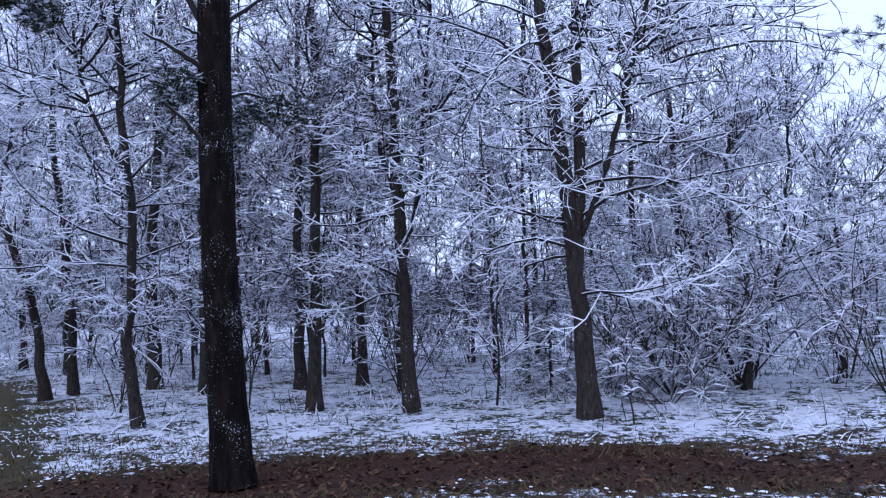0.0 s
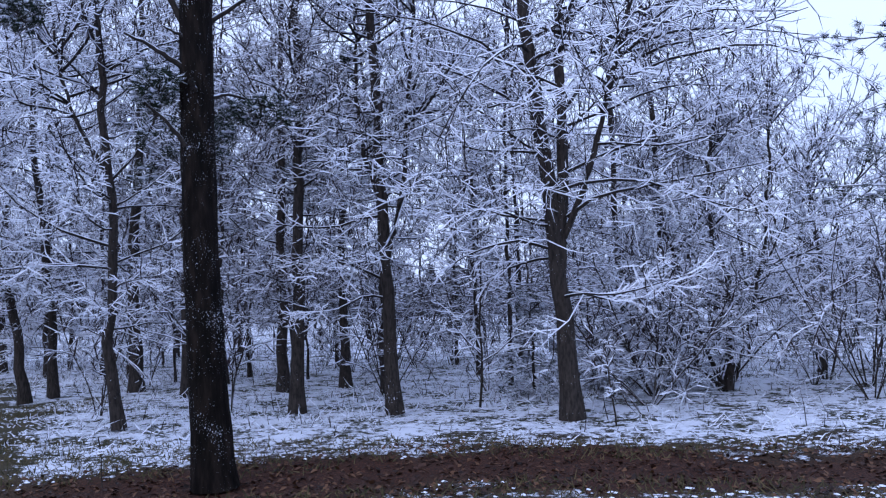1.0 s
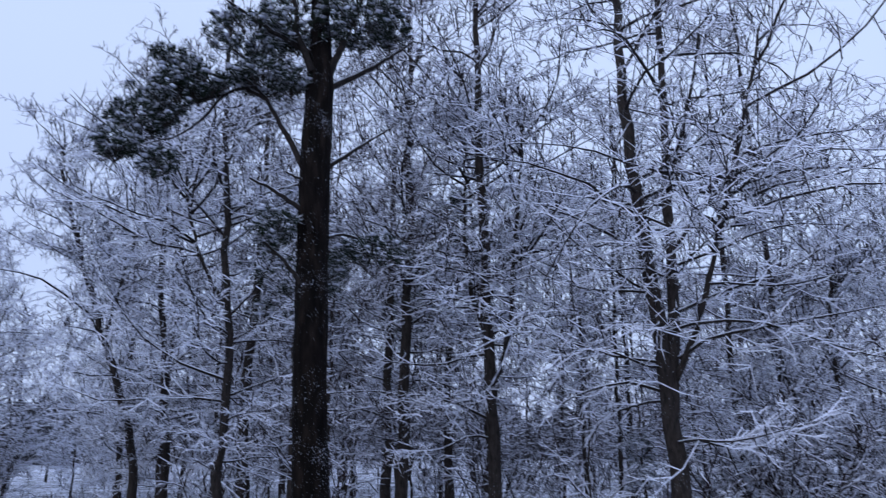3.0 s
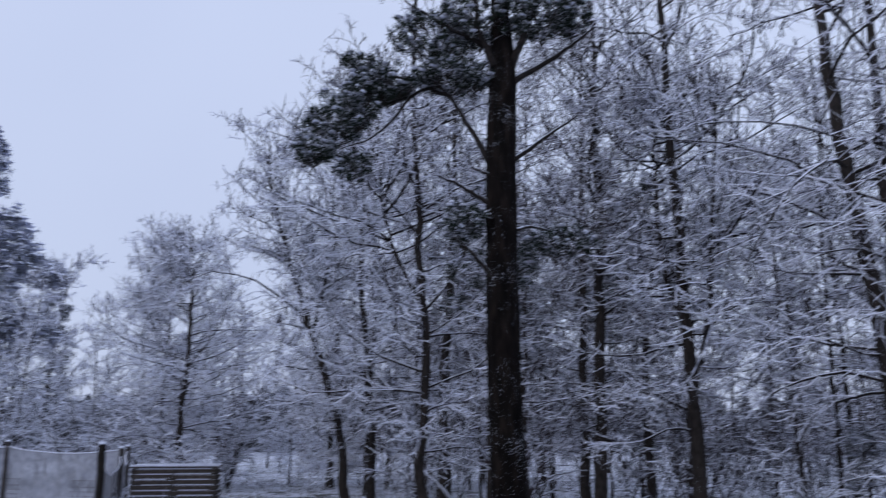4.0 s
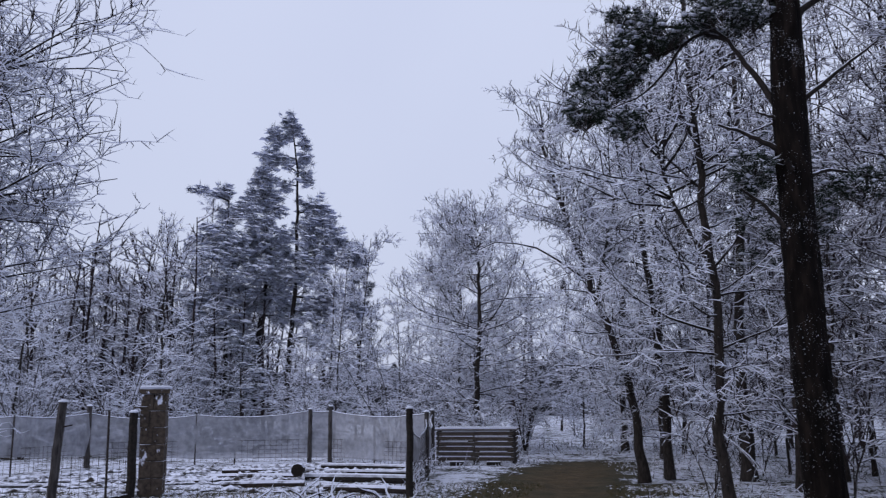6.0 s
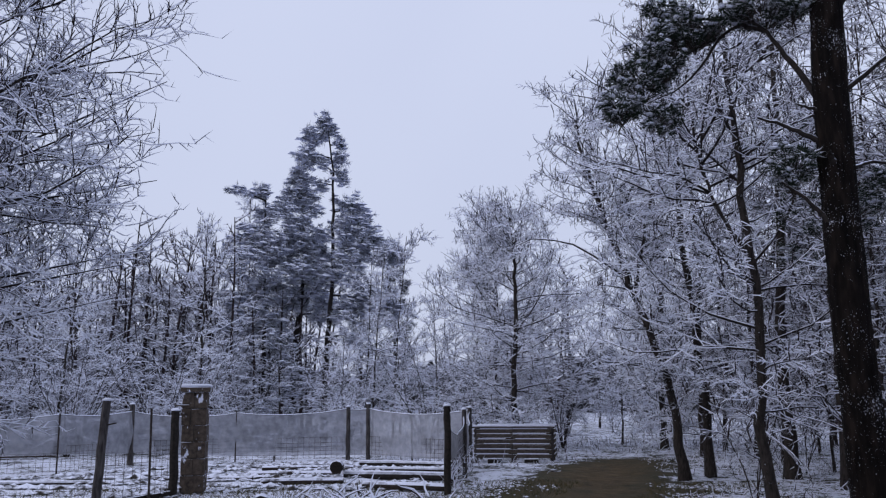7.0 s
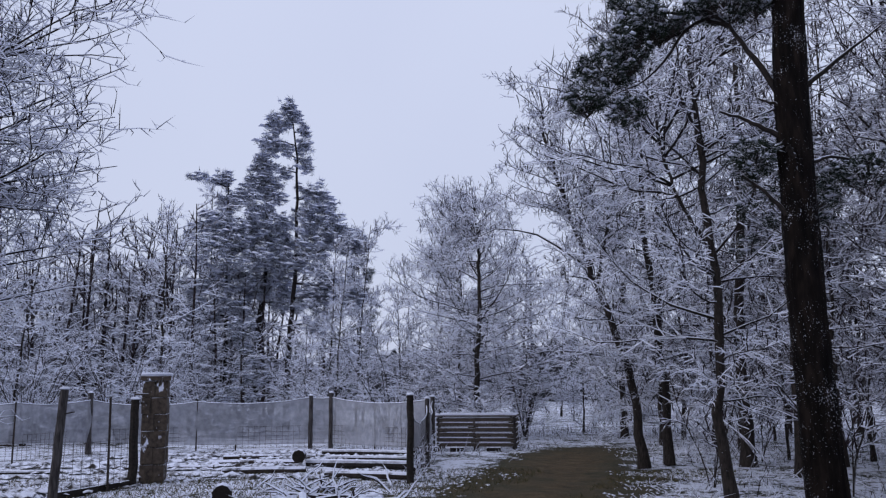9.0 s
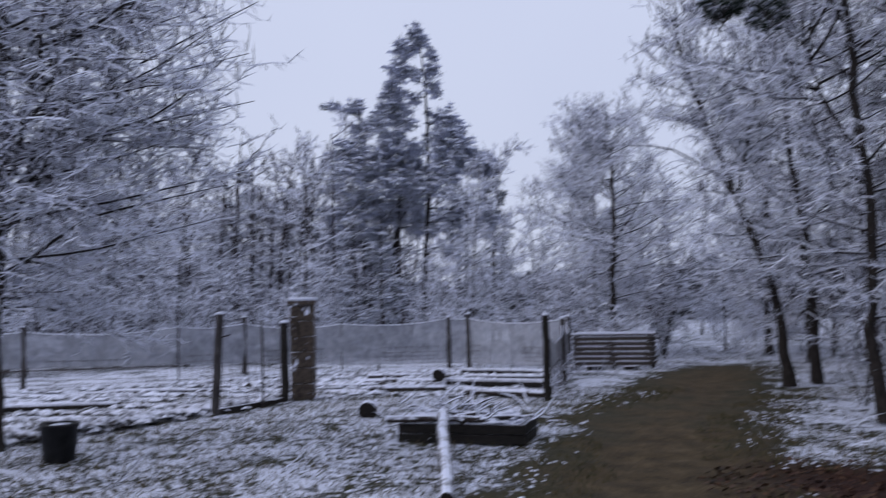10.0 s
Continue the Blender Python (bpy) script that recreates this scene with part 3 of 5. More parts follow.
bare_tree("hardwood_tree", (-11.6, 0.3, 0), [(0, 0, 0), (0.02, 0.02, 2), (-0.05, 0.1, 4), (-0.1, 0, 8.5)], 0.11, 19,
          "spreading bare tree with dark snow-lined branches", limbs=58, reach=2.7, dens=1.1, crown=(0.2, 0.97), rise=0.2, sway=0.8,
          forks=[([(0, 0, 2.4), (0.25, 0.2, 3.4), (0.5, 0.4, 4.6), (0.8, 0.6, 6.4)], 0.05), ([(0, 0, 2.2), (0.2, 0.3, 3.2), (0.3, 0.6, 4.2), (0.4, 0.9, 5.4)], 0.045)],
          boughs=[([(0, 0, 2.1), (0.3, 0.4, 2.3), (0.5, 0.9, 2.8), (0.6, 2.7, 3.3)], 0.028), ([(0.2, 0.3, 3.2), (0.4, 0.8, 3.7), (0.6, 1.3, 3.9), (0.8, 3.0, 4.4)], 0.026), ([(0, 0, 3.2), (0.3, 0.7, 4.0), (0.5, 1.3, 4.6), (0.7, 3.1, 5.8)], 0.026),
                  ([(0, 0, 2.7), (0.3, 0.6, 2.9), (0.5, 1.2, 3.0), (0.6, 2.9, 3.5)], 0.024), ([(0, 0, 3.8), (0.4, 0.8, 4.8), (0.6, 1.4, 5.4), (0.8, 3.1, 6.8)], 0.028), ([(0, 0, 3.0), (0.3, 0.5, 3.5), (0.5, 1.1, 4.4), (0.6, 3.0, 5.1)], 0.024),
                  ([(0, 0, 2.3), (0.2, 0.5, 2.35), (0.4, 1.0, 2.4), (0.5, 2.7, 2.9)], 0.022)])
bare_tree("hardwood_tree", (1.45, 14.3, 0), [(0, 0, 0), (0.1, 0, 1.0), (0.05, 0, 2.0), (-0.2, 0, 3.0), (-0.1, 0, 3.9), (0.2, 0, 4.8)], 0.06, 24,
          "many-stemmed small tree under snow at the clearing", limbs=30, reach=1.9, crown=(0.12, 0.97), rise=0.4,
          forks=[([(-0.05, 0, 0), (-0.35, 0, 0.8), (-0.75, 0, 2.2), (-1.0, 0, 3.4)], 0.035), ([(0.06, 0, 0), (0.4, 0, 1.0), (0.75, 0.1, 2.6), (0.95, 0.1, 4.9)], 0.035), ([(0, 0, 0), (-0.7, -0.2, 0.55), (-1.3, -0.3, 1.1)], 0.03)],
          boughs=[([(0.1, 0, 0.2), (0.7, -0.2, 0.9), (1.3, -0.3, 1.3), (2.0, -0.4, 1.4)], 0.016)])
for x, y, h, seed in ((3.4, 17.0, 4.4, 25),):
    bare_tree("hardwood_tree", (x, y, 0), [(0, 0, 0), (0.1, 0, 2), (-0.1, 0, 4), (0.2, 0, h)], 0.06, seed, "bare tree with snow-lined twigs beyond the clearing", limbs=38, reach=2.3, crown=(0.1, 0.97), rise=0.36,
              dens=0.9, sides=3, forks=[([(0.05, 0, 1.6), (0.5, 0, 3.0), (0.7, 0.1, h * 0.9)], 0.03)])
BUSHY = "bushy bare tree thick with snow "
for at, height, girth, seed, where, limbs, reach in (
        ((-19.4, 16.7, 0), 7.2, 0.10, 20, "behind the slatted bin", 64, 2.9), ((-22.6, 18.6, 0), 7.0, 0.09, 22, "beyond the garden", 60, 2.8),
        ((-14.2, 18.6, 0), 8.2, 0.08, 23, "at the end of the track", 52, 2.5), ((-17.3, 20.8, 0), 8.4, 0.10, 21, "along the track", 44, 2.7)):
    bare_tree("hardwood_tree", at, [(0, 0, 0), (0, 0, 2), (0.1, 0.1, height * 0.6), (0, 0, height)], girth, seed, BUSHY + where, limbs=limbs + 16, reach=reach, dens=1.0, crown=(0.07, 0.97),
              twig_r=0.0095, rise=0.26, shoots=1, sides=3, wood=RIMED)

# ---- woods: bare trees repeated about the plot ----
RNG = np.random.default_rng(77)
near_kinds, far_kinds, rimed_kinds = [], [], []
for i, (h, r, reach, seed) in enumerate([(8.0, 0.042, 2.2, 31), (9.4, 0.062, 2.4, 32), (5.6, 0.028, 1.9, 33), (10.0, 0.07, 2.6, 34), (8.0, 0.05, 2.1, 35)]):
    lean = RNG.normal(0, 0.3, 2)
    spine = [(0, 0, 0), (lean[0] * 0.2, lean[1] * 0.2, h * 0.4), (lean[0], lean[1], h)]
    near_kinds.append(bare_tree("woodland_tree", (-60 - 8 * i, -60, 0), spine, r, seed, "bare woodland tree covered in snow", limbs=31, reach=reach, dens=0.9, fine=2, bend=3, rise=0.22, wood=SHADED_TWIG,
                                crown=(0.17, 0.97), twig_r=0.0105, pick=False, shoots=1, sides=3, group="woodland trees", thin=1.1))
    # far trees in two tones: the darker one has the deep woods' shade in it
    for kinds, row, wood in ((far_kinds, -70, SHADED_TWIG), (rimed_kinds, -80, RIMED)):
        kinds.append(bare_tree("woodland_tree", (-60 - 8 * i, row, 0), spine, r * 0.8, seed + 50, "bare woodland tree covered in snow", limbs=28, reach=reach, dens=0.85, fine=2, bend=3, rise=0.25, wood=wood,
                               crown=(0.14 if wood == SHADED_TWIG else 0.03, 0.97), twig_r=0.016, pick=False, shoots=0, sides=3, group="woodland trees", thin=1.3))


def open_ground(x, y):
    """Whether a spot lies in the clearing, on the tracks or in the plot."""
    gap = min(float(line_gap(np.array([x]), np.array([y]), ROAD, ROAD_HALF)[0]), float(line_gap(np.array([x]), np.array([y]), BAND)[0]) - 1.6)
    if gap < 1.0 or math.hypot(x, y) < 11.5:
        return True
    if x < -10 and y < 14.5 + 0.25 * (x + 15) and x > -26:
        return True
    return x > -12 and y < 10 and x < 30 and y > -12 and not (x > 4 and y > 9.2)


spots = [(-4.3, 14.5), (-2.2, 15.5), (-0.2, 16.5), (-6.8, 17.2), (-8.4, 16.6), (1.2, 17.5), (-3.2, 17.8), (-5.4, 18.6), (-7.6, 14.9), (-8.6, 18.2), (-9.9, 17.2), (-10.2, 19.6), (-11.8, 18.4), (-7.2, 20.2), (-4.2, 20.4), (-8.9, 21.6)]
tall = len(spots)
tries = 0
while len(spots) < 90 and tries < 20000:
    tries += 1
    yaw = math.radians(RNG.uniform(-93, 21))
    rr = math.sqrt(RNG.uniform(12.5 ** 2, 46 ** 2))
    x, y = rr * math.sin(yaw), rr * math.cos(yaw)
    if open_ground(x, y) or any(math.hypot(x - a, y - b) < 1.5 for a, b in spots):
        continue
    spots.append((x, y))
spots += [(-15.6, 21.4), (-13.2, 19.4), (-17.6, 24.2), (-19.7, 21.6), (-12.2, 22.4), (-18.4, 27.5), (-14.6, 25.6), (-22.5, 20.0), (-21.4, 25.5), (-29.0, 18.6), (-31.5, 20.6), (-27.2, 19.8), (-34.5, 22.5), (-26.5, 22.5), (-13.4, 22.6), (-15.8, 27.6), (-12.6, 26.0), (-11.2, 23.8)]
while len(spots) < 135:
    x, y = RNG.uniform(-42, -24.5), RNG.uniform(-9, 19)
    if y < 0.25 * x + 27 and not any(math.hypot(x - a, y - b) < 1.3 for a, b in spots):
        spots.append((x, y))
behind = len(spots)
for a in range(9):
    ang = math.radians(60 + a * 22)
    spots.append((16 * math.sin(ang) + RNG.normal(0, 1), 16 * math.cos(ang) - 4 + RNG.normal(0, 1)))
for i, (x, y) in enumerate(spots):
    src = (rimed_kinds if x < -17 else near_kinds if math.hypot(x, y) < 22 and i < behind else far_kinds)[int(RNG.integers(5))]
    tree = copy_thing(src, pose(x, y, 0, 0, 0, RNG.uniform(0, 360)))
    s = RNG.uniform(0.75, 1.12) * (1.0 if math.hypot(x, y) < 30 else 1.05)
    if i < tall:
        s = RNG.uniform(0.95, 1.1)
    if math.atan2(x, y) > 0.13 and y > 9:
        s *= 0.54
    if x < -17 and y < 26:
        s *= 0.76 if math.hypot(x, y) < 34 else 0.9
    tree.scale = (s, s, s * RNG.uniform(0.9, 1.1))
for src in near_kinds + far_kinds + rimed_kinds:
    for ob in [*src.children_recursive, src]:
        bpy.data.objects.remove(ob)


# ---- conifers ----
def conifer(name, at, height, radius, seed, label, start=0.3, reach=2.2, whorls=16, per=5, needles=30, sag=-0.25, tip=0.25, tuft=0.17, thick=0.011,
            snow=0.7, lump=0.13, group="", density=6, gaps=0.12, lean=(0, 0), material=None):
    """A pine or spruce: trunk, whorls of limbs, needle sprays along them and snow lying on the sprays."""
    rng = np.random.default_rng(seed)
    root = new(name)
    root.location = at
    tagged(root, label, "tree", group)
    line = trunk_line([(0, 0, 0), (lean[0] * 0.4, lean[1] * 0.4, height * 0.5), (lean[0], lean[1], height)], 16, 0.02, rng)
    link("trunk", mesh_of("trunk", *tubes(line[None], flare(16, radius, 0.012)[None], 10), BARK, True), root)
    u = np.linspace(start, 0.98, whorls).repeat(per) + rng.normal(0, 0.022, whorls * per)
    u = np.clip(u[rng.random(len(u)) > gaps], 0, 0.99)
    x = u * 15
    i = np.minimum(x.astype(int), 14)
    st = line[i] * (1 - (x - i))[:, None] + line[i + 1] * (x - i)[:, None]
    ang = rng.uniform(0, 2 * np.pi, len(u))
    w = (u - start) / (1 - start)
    ln = (reach * ((1 - w) ** 0.8 * (1 - tip) + tip)) * rng.uniform(0.55, 1.1, len(u))
    way = np.stack([np.cos(ang), np.sin(ang), sag + 0.9 * w ** 2 + rng.normal(0, 0.12, len(u))], 1)
    l1 = grow(rng, st, way, ln, 6, 0.1, sag * 0.12)
    tagged(link("branching", mesh_of("branching", *triangles(*tubes(l1, taper(len(l1), 6, 0.012 + radius * 0.12, 0.006), 4)), TWIG), root), kind="stuff")
    s2, w2, u2 = sprout(rng, l1, density, 0.3, 1.0, 0.7, 0.35)
    ln2 = np.repeat(ln, density) * 0.36 * (1.2 - 0.6 * u2) * rng.uniform(0.5, 1.2, len(u2)) + 0.1
    l2 = grow(rng, s2, w2, ln2, 3, 0.12, sag * 0.2)
    c = np.concatenate([l2[:, 1], l2[:, 2], l1[:, -1]])
    d = np.concatenate([unit(l2[:, 1] - l2[:, 0]), unit(l2[:, 2] - l2[:, 1]), unit(l1[:, -1] - l1[:, -2])])
    v, f = tuft_mesh(rng, c, unit(d + np.array([0, 0, 0.15])), needles, tuft, thick)
    tagged(link("foliage", mesh_of("foliage", *joined((v, f), spikes(l2, taper(len(l2), 3, 0.008, 0.004))), material or FAR_NEEDLE), root, "frosted green needles"), kind="stuff")
    keep = rng.random(len(c)) < snow
    tagged(link("snow_load", mesh_of("snow_load", *blob_mesh(rng, c[keep] + np.array([0, 0, tuft * 0.25]), lump, 0.4), SNOW_M, True), root, "white snow lying on the boughs"), kind="stuff")
    return root


def old_pine(at, turn, spine, radius, seed, label, clumps, tuft=0.22, snow=1.0, lump=0.165):
    """An old pine with open storeys: each clump of sprays (x, z, half width, half height, count, sag) hangs on a limb of its own."""
    rng = np.random.default_rng(seed)
    root = new("pine_tree")
    root.matrix_basis = pose(*at, 0, 0, turn)
    tagged(root, label, "tree")
    line = trunk_line(spine, 24, 0.02, rng)
    link("trunk", mesh_of("trunk", *tubes(line[None], flare(24, radius, 0.015, 1.3)[None], 10), LIMB, True), root)
    for cx, cz, rx, rz, n, sag in clumps:
        rx, rz, n = rx * 1.15, rz * 1.9, int(n * 1.7)
        ry = rx * 0.9
        cy = rng.uniform(-0.5, 0.5) * rx
        q = unit(rng.normal(0, 1, (n, 3))) * rng.uniform(0.15, 1.0, (n, 1)) ** 0.5
        c = np.array([cx, cy, cz]) + q * np.array([rx, ry, rz])
        c[:, 2] += sag * 0.35 * (np.abs(q[:, 0]) * rx)
        i = int(np.argmin(np.abs(line[:, 2] - (cz - 0.35 * abs(cx) * (0.4 + sag)))))
        limb = smooth_line([line[i], (line[i] * 0.45 + np.array([cx, cy, cz + 0.1]) * 0.55), (cx, cy, cz)], 8)
        link("limb", mesh_of("limb", *tubes(limb[None], np.linspace(0.03 + 0.012 * abs(cx), 0.012, 8)[None], 6, 1.2), LIMB), root)
        way = unit(q * np.array([1, 1, 0.5]) + np.array([0, 0, 0.35 + 0.8 * sag]) + rng.normal(0, 0.25, q.shape))
        foot = np.array([cx, cy, cz]) * 0.5 + c * 0.5
        sprigs = np.stack([np.broadcast_to(foot, c.shape), c * 0.6 + foot * 0.4 + np.array([0, 0, 0.04]), c + way * tuft * 0.8], 1)
        along = np.concatenate([c, c - way * tuft * 0.8, c + rng.normal(0, 0.12, c.shape)])
        v, f = tuft_mesh(rng, along, np.concatenate([way] * 3), 13, tuft, 0.0115, 0.9)
        bough = link("bough", mesh_of("bough", *joined((v, f), spikes(sprigs, taper(n, 3, 0.014, 0.008))), LADEN_NEEDLE), root, "frosted green needle sprays")
        top = along[rng.random(len(along)) < snow * 0.75]
        tagged(link("snow_load", mesh_of("snow_load", *blob_mesh(rng, top + np.array([0, 0, 0.02]), lump, 0.55, False), SNOW_M, True), bough, "white snow lying on the sprays"), kind="stuff")
    return root


old_pine((-30.8, 16.5, 0), 61.2, [(0.00, 0, 0.00), (0.00, 0, 1.69), (0.09, 0, 3.89), (0.28, 0, 6.90), (0.23, 0, 8.73), (0.23, 0, 10.45), (0.16, 0, 12.01), (-0.14, 0, 13.26)], 0.125, 41, "tall slender snow-laden pine with open top behind the fence",
         [(-0.12, 12.99, 0.37, 0.37, 16, 0.30), (-0.72, 12.54, 0.46, 0.23, 14, 0.10), (-0.95, 11.72, 0.46, 0.21, 14, 0.10), (-0.53, 11.29, 0.51, 0.21, 14, 0.00), (0.49, 12.01, 0.28, 0.37, 12, 0.30), (0.56, 11.00, 0.28, 0.33, 10, 0.20), (-0.26, 10.34, 0.33, 0.19, 6, 0.10), (0.86, 9.34, 0.70, 0.42, 34, 0.10), (1.14, 8.57, 0.93, 0.42, 44, 0.00), (1.90, 7.71, 1.16, 0.37, 50, -0.10), (2.53, 7.30, 0.60, 0.23, 20, -0.10), (0.98, 7.53, 0.84, 0.46, 36, -0.10), (0.63, 6.60, 0.93, 0.42, 34, -0.20), (1.90, 5.46, 1.11, 0.33, 44, -0.50), (2.60, 5.12, 0.51, 0.28, 16, -0.70), (0.86, 5.12, 0.70, 0.33, 22, -0.50), (-0.53, 6.83, 0.60, 0.33, 18, -0.20), (1.09, 4.11, 0.70, 0.23, 12, -0.40)])
old_pine((-32.25, 15.85, 0), 63.6, [(-0.05, 0, 0.00), (-0.05, 0, 2.92), (0.12, 0, 4.89), (0.33, 0, 6.67), (0.29, 0, 8.29), (0.14, 0, 9.96), (0.12, 0, 11.63)], 0.15, 42, "dense snow-laden pine with dark trunk behind the fence",
         [(0.12, 11.48, 0.24, 0.33, 12, 0.30), (0.10, 10.72, 0.48, 0.33, 22, 0.10), (0.05, 9.96, 0.76, 0.33, 34, 0.00), (-0.05, 9.21, 0.96, 0.38, 44, -0.10), (0.29, 8.34, 1.10, 0.43, 50, -0.20), (-0.48, 7.73, 0.96, 0.38, 38, -0.30), (0.84, 7.60, 0.86, 0.38, 34, -0.30), (0.36, 6.75, 1.19, 0.38, 48, -0.40), (0.60, 5.78, 1.19, 0.38, 56, -0.70), (-0.36, 5.90, 0.62, 0.29, 20, -0.60), (1.19, 5.06, 0.62, 0.24, 16, -0.70)])
old_pine((-32.84, 14.76, 0), 65.8, [(0.05, 0, 0.00), (0.00, 0, 4.10), (-0.05, 0, 6.99), (-0.10, 0, 10.34)], 0.1, 43, "thin-topped snowy pine with sparse upper boughs",
         [(-0.12, 10.16, 0.29, 0.24, 8, 0.20), (-0.60, 10.21, 0.57, 0.14, 6, 0.00), (-1.29, 10.21, 0.53, 0.10, 4, 0.00), (0.00, 9.34, 0.62, 0.24, 16, 0.00), (-0.36, 8.59, 0.86, 0.29, 26, -0.10), (-0.96, 7.97, 0.81, 0.29, 22, -0.20), (0.12, 7.60, 0.81, 0.33, 28, -0.30), (-0.60, 6.99, 1.10, 0.33, 34, -0.30), (0.00, 6.02, 1.10, 0.33, 36, -0.40), (-1.07, 5.78, 0.81, 0.29, 22, -0.40), (-0.36, 4.94, 1.10, 0.33, 30, -0.50), (-1.31, 4.58, 0.72, 0.24, 16, -0.40), (0.48, 4.34, 0.86, 0.24, 18, -0.50)])
conifer("spruce_tree", (-39.5, 11.2, 0), 8.6, 0.14, 44, "distant dark spruce dusted with snow", start=0.1, reach=2.0, whorls=16, snow=0.35, density=4)
conifer("pine_tree", (-51.6, 30.4, 0), 10.6, 0.18, 45, "distant dark pine above the bare woods", start=0.25, reach=2.4, whorls=13, snow=0.2, density=4, tuft=0.26, thick=0.018)
conifer("spruce_tree", (-50.4, 32.5, 0), 10.5, 0.18, 46, "distant dark spruce above the bare woods", start=0.2, reach=2.2, whorls=15, snow=0.2, density=4, tuft=0.26, thick=0.018)
conifer("pine_tree", (-41, 4, 0), 9.0, 0.16, 47, "distant snowy pine at the far side of the plot", start=0.2, reach=2.4, whorls=13, snow=0.5, density=4, tuft=0.22, thick=0.016)
conifer("pine_tree", (-7.9, 14.1, 0), 6.2, 0.09, 48, "dark-needled young pine among bare trees", start=0.68, reach=1.3, whorls=6, per=5, snow=0.4, lump=0.07, tuft=0.11, thick=0.006, needles=40, sag=-0.1, material=NEEDLE)
conifer("pine_tree", (-5.4, 15.6, 0), 6.4, 0.1, 49, "dark-needled pine standing back among bare trees", start=0.6, reach=1.6, whorls=7, per=5, snow=0.4, lump=0.08, tuft=0.11, thick=0.006, needles=36, sag=-0.1, material=NEEDLE)
conifer("pine_tree", (4.7, 12.8, 0), 9.0, 0.13, 50, "dark pine with drooping snowy boughs at the clearing edge", start=0.16, reach=2.5, whorls=15, per=5, tip=0.5, snow=0.55, lump=0.08, tuft=0.12, thick=0.006, needles=36, sag=-0.15, gaps=0.25, material=NEEDLE)
conifer("spruce_sapling", (-1.55, 13.6, 0), 1.5, 0.03, 51, "low young spruce bowed under snow", start=0.05, reach=0.75, whorls=9, per=6, snow=0.8, lump=0.045, tuft=0.07, thick=0.005, needles=22, sag=-0.3)
conifer("spruce_sapling", (-0.6, 14.4, 0), 1.3, 0.03, 52, "low young spruce bowed under snow", start=0.05, reach=0.8, whorls=8, per=6, snow=0.8, lump=0.045, tuft=0.07, thick=0.005, needles=22, sag=-0.3)
conifer("spruce_sapling", (-26.5, 12.5, 0), 3.6, 0.05, 53, "small snowy spruce outside the fence", start=0.05, reach=1.3, whorls=10, per=6, snow=0.8, lump=0.09, tuft=0.12, thick=0.009, needles=20, sag=-0.2)


# ---- shrubs and saplings ----
def shrub(name, at, stems, height, spread, seed, label, stem_r=0.02, side=9, lean=0.25, group="", wood=None):
    """Several thin stems from one foot, each with side shoots, all lined with snow."""
    rng = np.random.default_rng(seed)
    root = new(name)
    root.location = at
    tagged(root, label, "shrub", group)
    a = rng.uniform(0, 2 * np.pi, stems)
    way = np.stack([np.cos(a) * spread, np.sin(a) * spread, np.ones(stems)], 1)
    foot = np.stack([np.cos(a), np.sin(a), 0 * a], 1) * 0.06
    l1 = grow(rng, foot, way, height * rng.uniform(0.6, 1.05, stems), 8, 0.09, 0.02)
    for k in range(stems):
        link("stem", mesh_of("stem", *tubes(l1[k:k + 1], np.linspace(stem_r, 0.006, 8)[None], 6), BARK), root)
    st, w, u = sprout(rng, l1, side, 0.15, 1.0, 0.75, 0.8)
    ln = height * 0.36 * (1.15 - 0.7 * u) * rng.uniform(0.5, 1.2, len(u))
    l2 = grow(rng, st, w, ln, 5, 0.26, -lean * 0.2)
    st, w, u = sprout(rng, l2, 6, 0.15, 1.0, 0.7, 0.6)
    l3 = grow(rng, st, w, np.repeat(ln, 6) * 0.45 * rng.uniform(0.4, 1.2, len(u)) + 0.06, 3, 0.32, -lean * 0.2)
    st, w, u = sprout(rng, l3, 1, 0.25, 1.0, 0.7, 0.6)
    l4 = grow(rng, st, w, rng.uniform(0.06, 0.14, len(u)), 2, 0.2)
    tw = joined(triangles(*tubes(l2, taper(len(l2), 5, 0.011, 0.007), 4, 1.5)), spikes(l3, taper(len(l3), 3, 0.009, 0.006)), spikes(l4, taper(len(l4), 2, 0.008, 0)))
    tagged(link("crown", mesh_of("crown", *tw, wood or TWIG), root, "fine twigs lined with snow"), kind="stuff")
    return root


shrub("tall_shrub", (0.3, 13.4, 0), 7, 2.8, 0.8, 62, "arching brushwood with snow-lined twigs", 0.016, 10, 0.6, wood=SHADED_TWIG)
shrub("tall_shrub", (0.2, 12.3, 0), 6, 2.4, 0.9, 63, "arching brushwood with snow-lined twigs", 0.014, 10, 0.6, wood=SHADED_TWIG)
shrub("tall_shrub", (3.6, 14.6, 0), 4, 3.6, 0.3, 64, "bare shrub with thin stems under snow", 0.015, 10)
shrub("sapling", (-2.29, 12.4, 0), 1, 3.4, 0.02, 65, "thin straight sapling with snowy side twigs", 0.02, 12)
shrub("sapling", (-0.29, 10.6, 0), 1, 1.1, 0.02, 66, "thin dry sapling in the snow", 0.012, 5)
shrub("sapling", (-4.75, 7.0, 0), 1, 0.7, 0.15, 67, "thin dry stalk beside the pine", 0.006, 1)
shrub("sapling", (3.2, 15.6, 0), 3, 2.2, 0.2, 68, "thin leaning saplings in snow", 0.02, 7)
